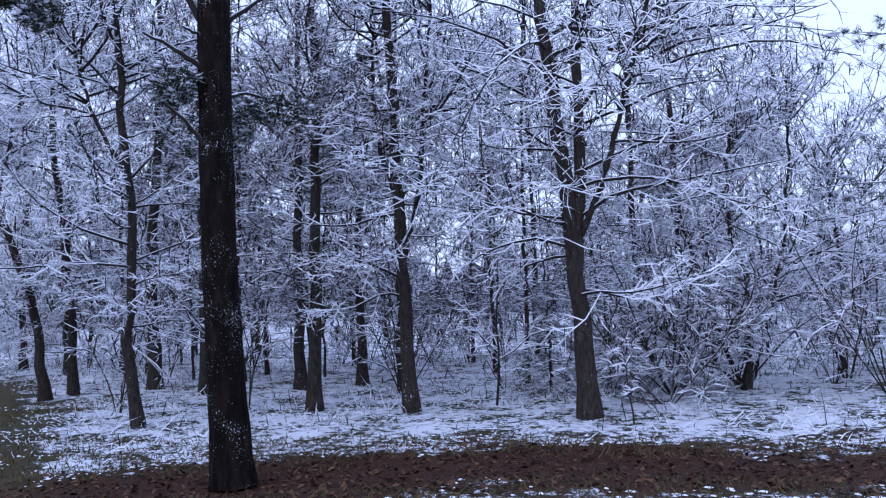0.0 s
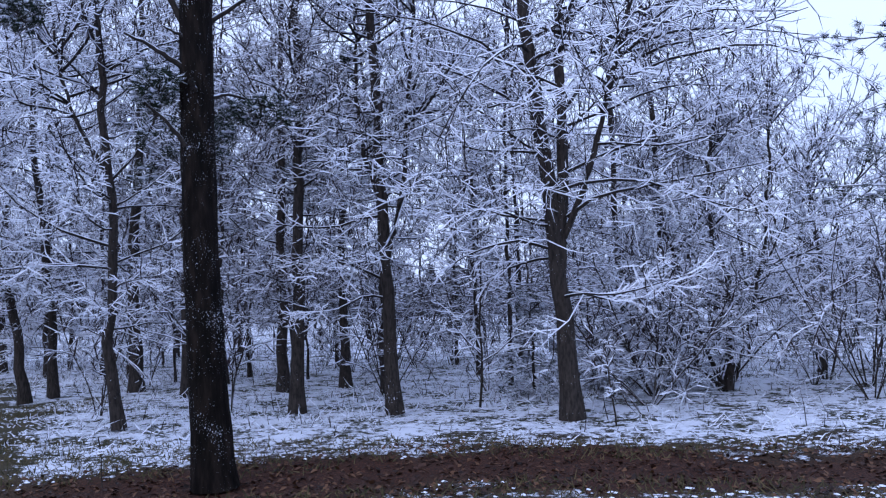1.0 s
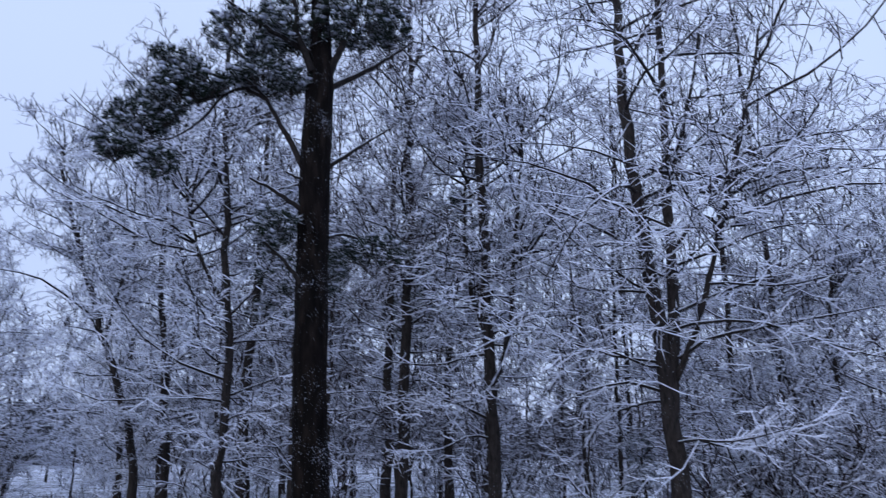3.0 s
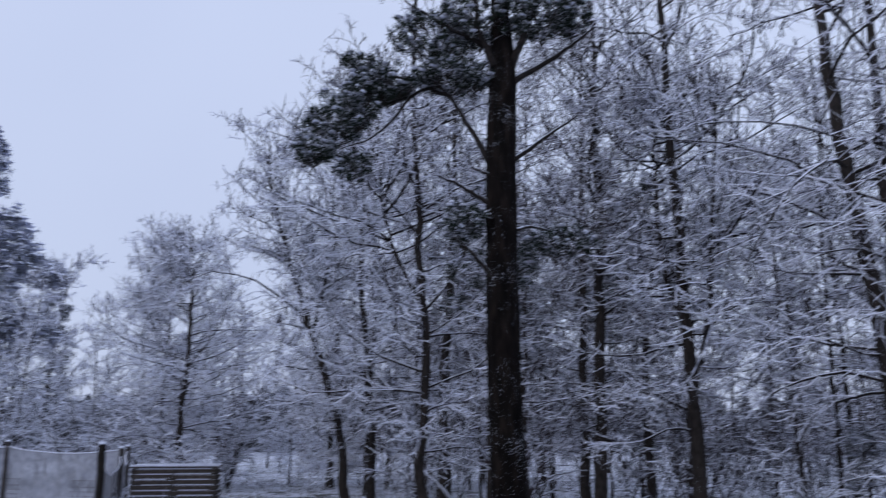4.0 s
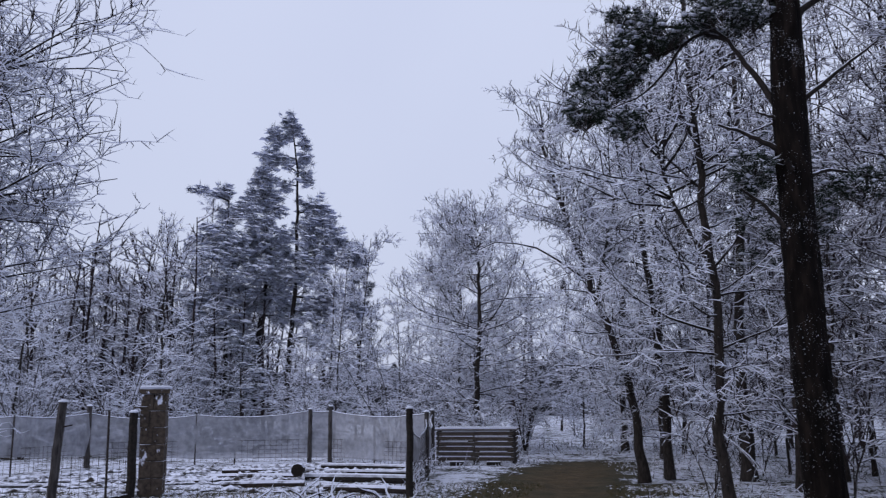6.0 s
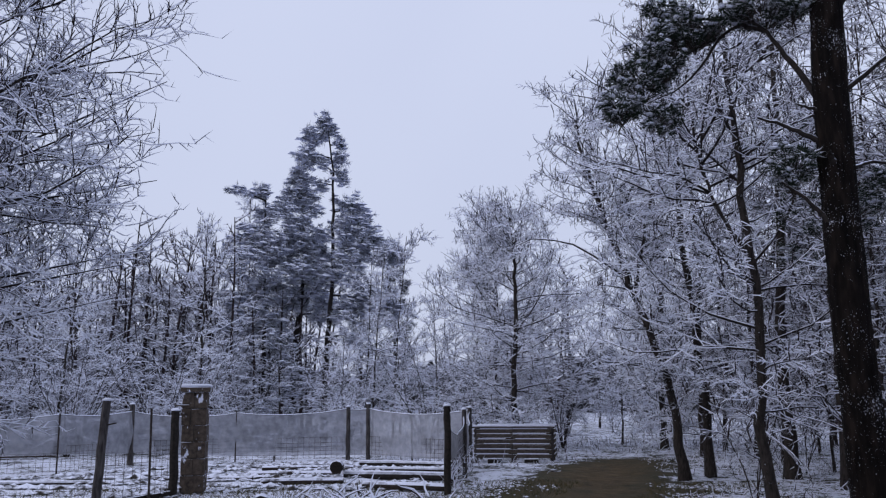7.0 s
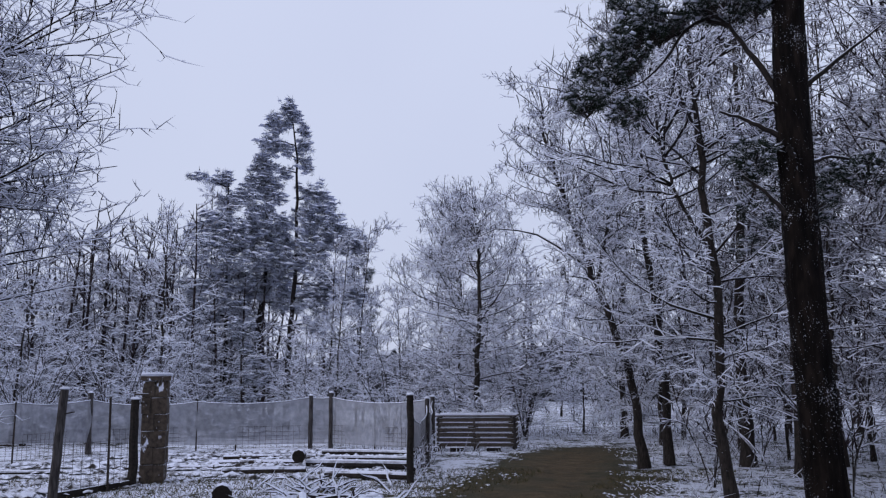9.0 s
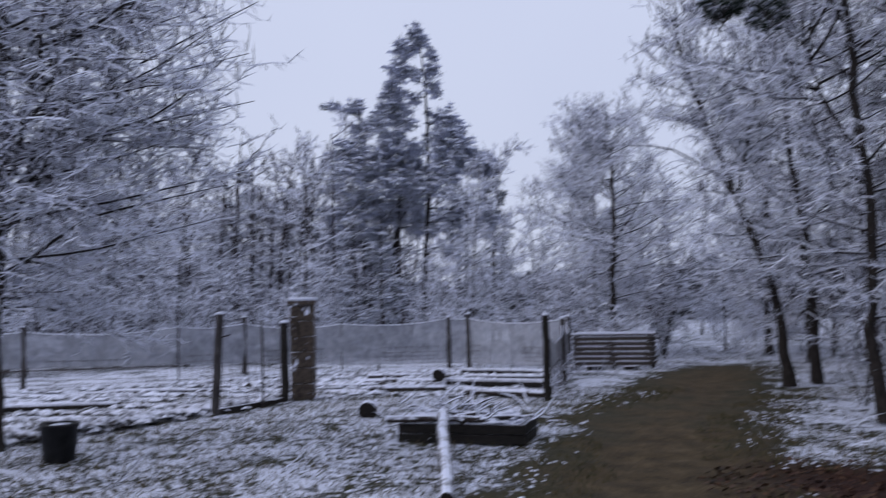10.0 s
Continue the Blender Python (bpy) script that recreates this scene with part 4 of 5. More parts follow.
for i, (x, y, h) in enumerate([(-26, 8.5, 4.0), (-26.8, 6, 4.0), (-27.5, 9.8, 4.4), (-28, 3.5, 4.0), (-25.5, 14.5, 3.9), (-23.5, 16.4, 3.8), (-27, 1, 4.0), (-26.5, -2, 4.0), (-21.5, 17.5, 2.6),
                               (-29, 12.5, 4.6), (-30, 7, 4.4), (-19.6, 18.8, 2.8), (-30.5, -1, 4.0)]):
    shrub("snowy_shrub", (x, y, 0), 9, h, 0.5, 80 + i, "wide shrub with twigs thick with snow behind the fence", 0.02, 9, 0.4, "shrubs behind the fence", RIMED)


brush_kinds = [shrub("brush", (-60, -80 - 4 * i, 0), 5, 2.3 + 0.3 * i, 0.55, 120 + i, "low snowy brush among the trees", 0.011, 6, 0.5, "brush in the woods", SHADED_TWIG) for i in range(3)]
BR = np.random.default_rng(125)
count = 0
while count < 34:
    yaw, rr = math.radians(BR.uniform(-58, 17)), BR.uniform(13.2, 25)
    x, y = rr * math.sin(yaw), rr * math.cos(yaw)
    if open_ground(x, y) or y < 11.6:
        continue
    made = copy_thing(brush_kinds[int(BR.integers(3))], pose(x, y, 0, 0, 0, BR.uniform(0, 360)))
    s = BR.uniform(0.7, 1.15)
    made.scale = (s, s, s)
    count += 1
for src in brush_kinds:
    for ob in [*src.children_recursive, src]:
        bpy.data.objects.remove(ob)


def forest_floor():
    """Dry stalks, seedlings and brush that stand up through the snow among the trees."""
    rng = np.random.default_rng(90)
    n = 38000
    yaw = np.radians(rng.uniform(-92, 20, n))
    rr = np.sqrt(rng.uniform(8.2 ** 2, 32 ** 2, n))
    x, y = rr * np.sin(yaw), rr * np.cos(yaw)
    gap = np.minimum(line_gap(x, y, ROAD, ROAD_HALF), line_gap(x, y, BAND) - 0.85)
    patch = np.sin(1.1 * x + 0.5) * np.sin(1.3 * y) + np.sin(0.43 * x - 0.7 * y)
    ok = (gap > 0.12) & ~((x < -9.5) & (y < 12.5)) & (rng.random(n) < 0.5 + 0.3 * patch) & (rr > 8.6 + 0.0 * x)
    x, y, gap, rr = x[ok], y[ok], gap[ok], rr[ok]
    m = len(x)
    h = rng.uniform(0.06, 0.3, m) * np.clip(0.25 + gap * 0.5, 0.25, 1.0) * np.where(rng.random(m) < 0.1, 2.2, 1.0)
    foot = np.stack([x, y, ground_z(x, y) - 0.01], 1)
    way = np.stack([rng.normal(0, 0.6, m), rng.normal(0, 0.6, m), np.ones(m)], 1)
    l1 = grow(rng, foot, way, h, 3, 0.45, -0.15)
    r = taper(m, 3, 0.0045 + 0.00025 * rr, 0.003)
    tagged(new("undergrowth", mesh_of("undergrowth", *spikes(l1, r, 3, 1.2), TWIG)), "dry snow-dusted stalks and seedlings on forest floor", "undergrowth", kind="stuff")
    k = 420
    a = rng.integers(0, m, k)
    st = foot[a] + np.array([0, 0, 0.02])
    a0 = rng.uniform(0, 2 * np.pi, k)
    l2 = grow(rng, st, np.stack([np.cos(a0), np.sin(a0), rng.uniform(0, 0.35, k)], 1), rng.uniform(0.2, 0.8, k), 4, 0.4, -0.03)
    tagged(new("fallen_branches", mesh_of("fallen_branches", *spikes(l2, taper(k, 4, 0.008, 0.005), 3), SHADED_TWIG)), "fallen snow-covered sticks among the trees", "brushwood", kind="stuff")


forest_floor()


def far_woods():
    """The deep woods beyond, too far to tell one tree from the next."""
    rng = np.random.default_rng(91)
    n = 130
    yaw = np.radians(rng.uniform(-98, 26, n))
    rr = np.sqrt(rng.uniform(36 ** 2, 74 ** 2, n))
    yaw = np.concatenate([yaw, np.radians(rng.uniform(-100, -62, 130))])
    rr = np.concatenate([rr, rng.uniform(33, 48, 130)])
    foot = np.stack([rr * np.sin(yaw), rr * np.cos(yaw), 0 * rr], 1)
    gap = line_gap(foot[:, 0], foot[:, 1], ROAD, ROAD_HALF)
    foot = foot[(gap > 2.0)]
    n = len(foot)
    h = rng.uniform(5.5, 8.6, n)
    stem = grow(rng, foot, np.tile([0, 0, 1.0], (n, 1)), h, 5, 0.05, 0.1)
    st, way, u = sprout(rng, stem, 27, 0.01, 1.0, 1.0, 1.0)
    way[:, 2] = np.abs(way[:, 2]) * 0.4 + 0.5 * u - 0.1
    ln = np.repeat(h, 27) * 0.3 * (1.1 - 0.6 * u) * rng.uniform(0.5, 1.1, len(u))
    l1 = grow(rng, st, way, ln, 3, 0.2)
    st, way, u = sprout(rng, l1, 5, 0.1, 1.0, 0.7, 0.6)
    l2 = grow(rng, st, way, np.repeat(ln, 5) * 0.5 * rng.uniform(0.4, 1.2, len(u)), 2, 0.2)
    v = joined(triangles(*tubes(stem, taper(n, 5, 0.085, 0.02), 5)), spikes(l1, taper(len(l1), 3, 0.028, 0.016)), spikes(l2, taper(len(l2), 2, 0.026, 0)))
    tagged(new("far_woods", mesh_of("far_woods", *v, SHADED_TWIG)), "deep snowy woods in the distance", "woods", kind="stuff")


far_woods()


def tree_line():
    """The far edge of the woods all round, where single trees no longer show."""
    rng = np.random.default_rng(97)
    n = 900
    a = np.linspace(0, 2 * np.pi, n, endpoint=False)
    r = 84 + 3 * np.sin(5 * a) + rng.normal(0, 0.6, n)
    top = 4.6 + 0.8 * np.sin(9 * a + 1) + 0.5 * np.sin(31 * a) + np.abs(rng.normal(0, 0.8, n))
    rows = [np.column_stack([r * np.sin(a), r * np.cos(a), z]) for z in (np.full(n, -0.5), top * 0.5, top)]
    v = np.concatenate(rows)
    i = np.arange(n)
    j = (i + 1) % n
    f = np.concatenate([np.stack([i + k * n, j + k * n, j + (k + 1) * n, i + (k + 1) * n], 1) for k in (0, 1)])
    m = Mat("far_wood", 0.95)
    speck = m.math('ADD', m.math('MULTIPLY', m.noise(2.6, 5, (1, 1, 1.4)), 0.65), m.math('MULTIPLY', m.noise(0.9, 3, (1, 1, 0.15)), 0.35))
    # low stops are dark: shade between the far trees, put into the colour
    m.color(m.ramp(speck, (0.4, (0.015, 0.014, 0.016)), (0.54, (0.05, 0.05, 0.056)), (0.7, (0.3, 0.31, 0.34))))
    tagged(new("backdrop", mesh_of("backdrop", v, f, m.m, True)), "grey snowy edge of the far woods", "woods", kind="structure")


tree_line()


# ---- the fenced plot ----
def plain(name, c0, c1, scale=20, grain=(1, 1, 1), rough=0.85, metal=0.0, bump=0.5):
    m = Mat(name, rough, metal)
    n = m.noise(scale, 5, grain)
    return m.color(m.mix(m.ramp(n, (0.3, 0.0), (0.7, 1.0)), c0, c1)).bump(n, bump, 0.01).m


PLANK = snowed("weathered_plank", (0.03, 0.024, 0.02), (0.11, 0.09, 0.075), 0.5, 0.8, 30, (0.3, 0.3, 2.0), 0.3)
POST = snowed("weathered_post", (0.014, 0.012, 0.012), (0.1, 0.09, 0.088), 0.5, 0.75, 26, (1, 1, 0.2), 0.3)
LOG = snowed("wet_log", (0.012, 0.009, 0.008), (0.05, 0.038, 0.032), 0.3, 0.6, 20, (1, 1, 1), 1.8)
DARK_LOG = snowed("dark_log", (0.008, 0.007, 0.006), (0.03, 0.024, 0.02), 0.35, 0.75, 20, (1, 1, 1), 0.7)
CUT = plain("cut_wood", (0.006, 0.005, 0.004), (0.022, 0.016, 0.012), 40)
BIRCH = snowed("birch_log", (0.03, 0.028, 0.027), (0.15, 0.14, 0.138), 0.5, 0.95, 14, (1, 1, 1), 2.2)
BLOCK = snowed("stone_block", (0.035, 0.027, 0.022), (0.11, 0.085, 0.065), 0.55, 0.85, 16, (1, 1, 1), 0.3, fleck=(9, 0.6))
MORTAR = snowed("mortar", (0.04, 0.034, 0.03), (0.09, 0.078, 0.066), 0.6, 0.85, 30)
IRON = plain("rusty_iron", (0.02, 0.017, 0.015), (0.06, 0.045, 0.038), 30, rough=0.6, metal=0.4)
RUBBER = plain("black_plastic", (0.006, 0.006, 0.007), (0.016, 0.016, 0.017), 12, rough=0.5)


def net_material():
    m = Mat("garden_net", 0.9)
    weave = m.noise(2.2, 4)
    m.color(m.mix(m.ramp(m.noise(7, 4), (0.35, 0.0), (0.7, 1.0)), (0.27, 0.28, 0.32), (0.42, 0.43, 0.47)))
    m.alpha(m.ramp(weave, (0.3, 0.60), (0.7, 0.74)))
    return m.m


NET = net_material()


def box(size, at=(0, 0, 0), turn=0.0, bevel=0.008, jitter=0.0, rng=None):
    bm = bmesh.new()
    bmesh.ops.create_cube(bm, size=1.0, matrix=Matrix.Translation(at) @ Matrix.Rotation(turn, 4, 'Z') @ Matrix.Diagonal((*size, 1)))
    if bevel:
        bmesh.ops.bevel(bm, geom=bm.edges[:], offset=bevel, segments=1, affect='EDGES')
    if jitter and rng is not None:
        for v in bm.verts:
            v.co += Vector(rng.normal(0, jitter, 3))
    return bm


def part(name, bm, material, parent=None, label="", smooth=False):
    me = bpy.data.meshes.new(name)
    bm.to_mesh(me)
    bm.free()
    me.materials.append(material)
    for p in me.polygons:
        p.use_smooth = smooth
    return link(name, me, parent, label)


def rod(name, pts, r0, r1, material, parent, sides=8, label="", sway=0.0, seed=1, k=8):
    """A round bar through the points, closed at both ends."""
    line = trunk_line(pts, k, sway, np.random.default_rng(seed) if sway else None)
    v, f = tubes(line[None], np.linspace(r0, r1, k)[None], sides)
    bm = bmesh.new()
    vs = [bm.verts.new(c) for c in v]
    for q in f:
        bm.faces.new([vs[i] for i in q])
    bm.faces.new(vs[:sides])
    bm.faces.new(vs[-sides:][::-1])
    bmesh.ops.recalc_face_normals(bm, faces=bm.faces[:])
    return part(name, bm, material, parent, label, smooth=False)


def snow_pad(name, at, radius, thick, parent, seed):
    """A rounded heap of snow on a flat top."""
    rng = np.random.default_rng(seed)
    bm = bmesh.new()
    bmesh.ops.create_icosphere(bm, subdivisions=2, radius=1.0)
    for v in bm.verts:
        v.co = Vector((v.co.x * radius, v.co.y * radius, max(v.co.z, -0.15) * thick)) * rng.uniform(0.93, 1.07) + Vector(at)
    return part(name, bm, SNOW_M, parent, "small cap of snow", True)


def net_strip(name, stops, bottoms, tops, parent, seed, sag=0.1):
    """A hanging net between posts: it sags between its stops and billows a little."""
    rng = np.random.default_rng(seed)
    stops = np.array(stops, dtype=float)
    d = np.concatenate([[0], np.cumsum(np.linalg.norm(np.diff(stops, axis=0), axis=1))])
    s = np.linspace(0, d[-1], int(d[-1] / 0.16) + 2)
    x, y = np.interp(s, d, stops[:, 0]), np.interp(s, d, stops[:, 1])
    z0, z1 = np.interp(s, d, bottoms), np.interp(s, d, tops)
    i = np.clip(np.searchsorted(d, s) - 1, 0, len(d) - 2)
    w = (s - d[i]) / (d[i + 1] - d[i])
    z1 = z1 - sag * 4 * w * (1 - w) * np.minimum(1, (d[i + 1] - d[i]) / 2) * (0.6 + 0.8 * rng.random(len(d))[i])
    rows = 9
    u = np.linspace(0, 1, rows)[:, None]
    bil = 0.05 * np.sin(2.1 * s)[None] * np.sin(np.pi * u) + 0.03 * np.sin(5.3 * s + 1)[None] * u
    v = np.stack([x[None] + bil * 0.7, y[None] + bil * 0.7, z0[None] * (1 - u) + z1[None] * u], -1)
    n = len(s)
    k = (np.arange(rows - 1)[:, None] * n + np.arange(n - 1)[None]).ravel()
    me = mesh_of(name, v.reshape(-1, 3), np.stack([k, k + 1, k + n + 1, k + n], 1), NET, True)
    link(name, me, parent, "pale grey garden netting dusted with snow")
    edge = v[-1][None]
    hem = np.concatenate([edge[:, :1].repeat(0, 1), edge], 1)
    link("net_rope", mesh_of("net_rope", *tubes(hem, np.full(hem.shape[:2], 0.011), 4, 1.6), SNOWY_ROPE), parent, "snow-lined top cord of the net")


SNOWY_ROPE = snowed("snowy_cord", (0.05, 0.05, 0.05), (0.1, 0.1, 0.1), 0.0, 0.4, 10)


def wires(name, stops, heights, parent, step=0.16, low=0.05, high=0.8, r=0.0035):
    """Woven wire: level strands and upright ones between the stops."""
    stops = np.array(stops, dtype=float)
    p = []
    for a, b in zip(stops[:-1], stops[1:]):
        for h in heights:
            m = (a + b) / 2
            p.append([(*a, h), (*m, h - 0.015), (*b, h)])
        n = int(np.linalg.norm(b - a) / step)
        for i in range(n):
            q = a + (b - a) * i / n
            p.append([(*q, low), (*q, (low + high) / 2), (*q, high)])
    p = np.array(p)
    tagged(link(name, mesh_of(name, *tubes(p, np.full(p.shape[:2], r), 3), IRON), parent, "thin rusty woven wire"), kind="stuff")


def fence_post(parent, x, y, h, r, seed, material=None, lean=(0, 0), cap=True):
    post = rod("post", [(x, y, -0.1), (x + lean[0] * 0.5, y + lean[1] * 0.5, h * 0.5), (x + lean[0], y + lean[1], h)], r * 1.05, r * 0.9, material or POST, parent, 9, "", 0.006, seed)
    if cap:
        snow_pad("snow_cap", (x + lean[0], y + lean[1], h), r * 1.15, 0.04, post, seed)
    return post


back = tagged(new("net_fence"), "low garden fence of posts, wire and sagging net", "fence")
BACK = [(-16.3, 12.6), (-19.8, 11.93), (-20.12, 11.5), (-21.4, 8.9), (-22.3, 6.5), (-20.7, 4.45), (-21.6, 1.2), (-22.0, -2.5), (-22.2, -7.0)]
for i, (x, y, h, r) in enumerate([(-19.8, 11.93, 1.45, 0.06), (-20.12, 11.5, 1.38, 0.06), (-22.3, 6.5, 1.5, 0.07), (-21.6, 1.2, 1.4, 0.06), (-22.0, -2.5, 1.45, 0.06), (-22.2, -7, 1.4, 0.06)]):
    fence_post(back, x, y, h, r, 200 + i)
for i, (x, y, h) in enumerate([(-21.4, 8.9, 1.3), (-20.7, 4.45, 1.32), (-18.2, 12.25, 1.2), (-21.0, 9.8, 1.2)]):
    rod("rod", [(x, y, -0.1), (x, y, h)], 0.02, 0.018, IRON, back, 6)
net_strip("net", BACK, [0.12, 0.12, 0.12, 0.15, 0.28, 0.42, 0.45, 0.45, 0.45], [1.3, 1.33, 1.33, 1.25, 1.32, 1.3, 1.28, 1.3, 1.3], back, 210, 0.11)
wires("wire", BACK, [0.06, 0.16, 0.26, 0.36, 0.46, 0.6], back, 0.14, 0.04, 0.6, 0.004)
rod("rail", [(-21.9, -7, 0.42), (-21.4, 1.2, 0.42), (-20.6, 4.4, 0.4)], 0.018, 0.018, IRON, back, 6)

side = tagged(new("wattle_fence"), "short netted fence with brush woven along its foot", "fence")
SIDE = [(-11.91, 8.74), (-14.0, 10.7), (-16.2, 12.55)]
fence_post(side, -11.91, 8.74, 1.46, 0.062, 220, DARK_LOG)
fence_post(side, -14.0, 10.7, 1.36, 0.05, 221)
fence_post(side, -16.2, 12.55, 1.36, 0.055, 222)
net_strip("net", SIDE, [0.55, 0.45, 0.35], [1.36, 1.22, 1.26], side, 223, 0.3)
wires("wire", SIDE, [0.1, 0.25, 0.4, 0.55, 0.7, 0.9], side, 0.15, 0.04, 0.95)


def wattle(parent):
    rng = np.random.default_rng(224)
    n = 230
    t = rng.random(n)
    a, b = np.array([-11.95, 8.8]), np.array([-16.2, 12.55])
    q = a + (b - a) * t[:, None] + rng.normal(0, 0.07, (n, 2))
    foot = np.column_stack([q, rng.uniform(0, 0.4, n)])
    way = np.column_stack([np.tile((b - a) / 5.6, (n, 1)) * rng.choice([-1, 1], n)[:, None] + rng.normal(0, 0.07, (n, 2)), rng.uniform(0.2, 1.1, n)])
    l1 = grow(rng, foot, way, rng.uniform(0.3, 0.7, n), 4, 0.16, -0.08)
    tagged(link("brush", mesh_of("brush", *spikes(l1, taper(n, 4, 0.009, 0.005)), TWIG), parent, "dark brushwood woven through the wire"), kind="stuff")


wattle(side)

front = tagged(new("wire_fence"), "stretch of wire fence between weathered posts", "fence")
fence_post(front, -13.66, 3.5, 1.6, 0.068, 230, None, (0.0, 0.09))
fence_post(front, -14.72, 5.02, 1.42, 0.075, 231, DARK_LOG)
rod("rod", [(-14.18, 4.46, -0.1), (-14.19, 4.44, 1.46)], 0.02, 0.018, IRON, front, 6)
rod("prong", [(-13.66, 3.56, 1.22), (-13.55, 3.72, 1.26)], 0.012, 0.01, IRON, front, 6)
wires("wire", [(-13.66, 3.5), (-14.18, 4.45), (-14.72, 5.02)], [0.12, 0.24, 0.36, 0.48, 0.62, 0.78], front, 0.16, 0.05, 0.8)
part("kick_board", box((1.85, 0.05, 0.12), (-14.22, 4.28, 0.03), math.atan2(1.52, -1.06), 0.008), DARK_LOG, front, "wet brown board along the foot")


def pillar():
    rng = np.random.default_rng(240)
    root = tagged(new("gate_pillar"), "square stone gate pillar with snowy capstone", "pillar")
    root.matrix_basis = pose(-15.05, 5.5, 0, 0, 0, 62)
    w = 0.42
    part("core", box((w - 0.05, w - 0.05, 1.72), (0, 0, 0.8)), MORTAR, root)
    for c in range(6):
        z = 0.02 + c * 0.285
        cut = 0.5 if c % 2 else rng.uniform(0.3, 0.7)
        for x0, x1 in ((0, cut), (cut, 1)):
            for y0, y1 in ((-0.5, 0.0), (0.0, 0.5)):
                off = rng.normal(0, 0.008, 2)
                part("block", box(((x1 - x0) * w - 0.008, (y1 - y0) * w - 0.008, 0.279), ((x0 + x1 - 1) * w / 2 + off[0], (y0 + y1) * w / 2 + off[1], z + 0.14), rng.normal(0, 0.008), 0.008, 0.003, rng), BLOCK, root)
    cap = part("capstone", box((0.5, 0.5, 0.09), (0, 0, 1.775), 0, 0.012), BLOCK, root)
    part("snow_layer", box((0.49, 0.49, 0.05), (0, 0, 1.842), 0, 0.02, 0.003, rng), SNOW_M, cap, "even layer of snow", True)
    part("ledge", box((0.22, 0.1, 0.03), (-0.2, -0.3, 1.5), 0, 0.006), PLANK, root)


pillar()


def slatted_bin():
    rng = np.random.default_rng(250)
    root = tagged(new("slatted_bin"), "low slatted wooden bin with snow along its rails", "bin")
    a = Vector((-17.13, 13.44, 0))
    root.matrix_basis = pose(a.x, a.y, 0, 0, 0, 44)
    length, depth, h = 1.92, 0.8, 0.82
    for x in (0.03, 0.93, length - 0.03):
        for y in (0.0, depth):
            part("post", box((0.08, 0.07, h + 0.04), (x, y, h / 2), 0, 0.006), POST, root)
    for k in range(6):
        z = 0.16 + k * 0.122
        for x0, x1 in ((0.03, 0.93), (0.93, length - 0.03)):
            part("slat", box((x1 - x0 - 0.01, 0.028, 0.088), ((x0 + x1) / 2, -0.052, z + rng.normal(0, 0.006)), 0, 0.005), PLANK, root).rotation_euler = (0, rng.normal(0, 0.004), 0)
            part("slat", box((x1 - x0 - 0.01, 0.028, 0.088), ((x0 + x1) / 2, depth + 0.052, z), 0, 0.005), PLANK, root)
            part("snow_strip", box((x1 - x0 - rng.uniform(0.02, 0.3), 0.034, 0.02), ((x0 + x1) / 2 + rng.normal(0, 0.04), -0.054, z + 0.056), 0, 0.006, 0.002, rng), SNOW_M, root, "line of settled snow")
        for x in (-0.03, length + 0.03):
            part("slat", box((0.028, depth, 0.09), (x, depth / 2, z), 0, 0.005), PLANK, root)
    for y in (-0.03, depth + 0.03):
        part("top_rail", box((length + 0.14, 0.13, 0.035), (length / 2, y, h + 0.042), 0, 0.006), PLANK, root)
        part("snow_strip", box((length + 0.12, 0.12, 0.03), (length / 2, y, h + 0.076), 0, 0.012, 0.002, rng), SNOW_M, root, "line of settled snow")
    for x in (0.5, 1.4):
        part("foot_block", box((0.34, 0.2, 0.12), (x, -0.2, 0.05), 0.05, 0.01), DARK_LOG, root)


slatted_bin()


def log(name, a, b, r, label, material=LOG, seed=1, group=""):
    root = tagged(new(name), label, "log", group)
    body = rod("stem", [a, ((a[0] + b[0]) / 2, (a[1] + b[1]) / 2, (a[2] + b[2]) / 2 + 0.01), b], r, r * 0.92, material, root, 10, "", 0.008, seed, 10)
    for end, other in ((a, b), (b, a)):
        d = (Vector(end) - Vector(other)).normalized()
        m = Matrix.Translation(Vector(end) + d * 0.003) @ d.to_track_quat('Z', 'Y').to_matrix().to_4x4()
        bm = bmesh.new()
        bmesh.ops.create_cone(bm, cap_ends=True, segments=10, radius1=r * 0.86, radius2=r * 0.84, depth=0.006, matrix=m)
        part("cut_end", bm, CUT, body)
    return root


for i, (a, b, r, mat) in enumerate([
        ((-18.1, 10.7, 0.06), (-16.2, 12.0, 0.06), 0.079, DARK_LOG), ((-15.5, 8.8, 0.07), (-13.75, 10.25, 0.07), 0.094, DARK_LOG), ((-13.6, 8.1, 0.06), (-12.25, 9.0, 0.06), 0.072, LOG),
        ((-17.2, 7.5, 0.05), (-16.1, 8.9, 0.05), 0.065, LOG), ((-15.3, 6.9, 0.06), (-14.5, 8.2, 0.06), 0.072, LOG), ((-18.6, 8.4, 0.04), (-17.4, 10.1, 0.04), 0.058, LOG),
        ((-16.6, 9.9, 0.05), (-14.9, 11.3, 0.05), 0.065, DARK_LOG), ((-17.5, 5.6, 0.04), (-16.4, 7.2, 0.04), 0.058, LOG), ((-18.6, 2.6, 0.04), (-17.2, 4.9, 0.04), 0.058, DARK_LOG),
        ((-16.9, -0.2, 0.05), (-15.9, 2.4, 0.05), 0.065, DARK_LOG)]):
    log("garden_log", a, b, r, "snow-topped log laid as a bed edging", mat, 260 + i, "logs edging the garden beds")
log("round_log", (-11.55, 5.2, 0.12), (-11.95, 5.4, 0.12), 0.135, "short thick log lying on the snow", DARK_LOG, 280)
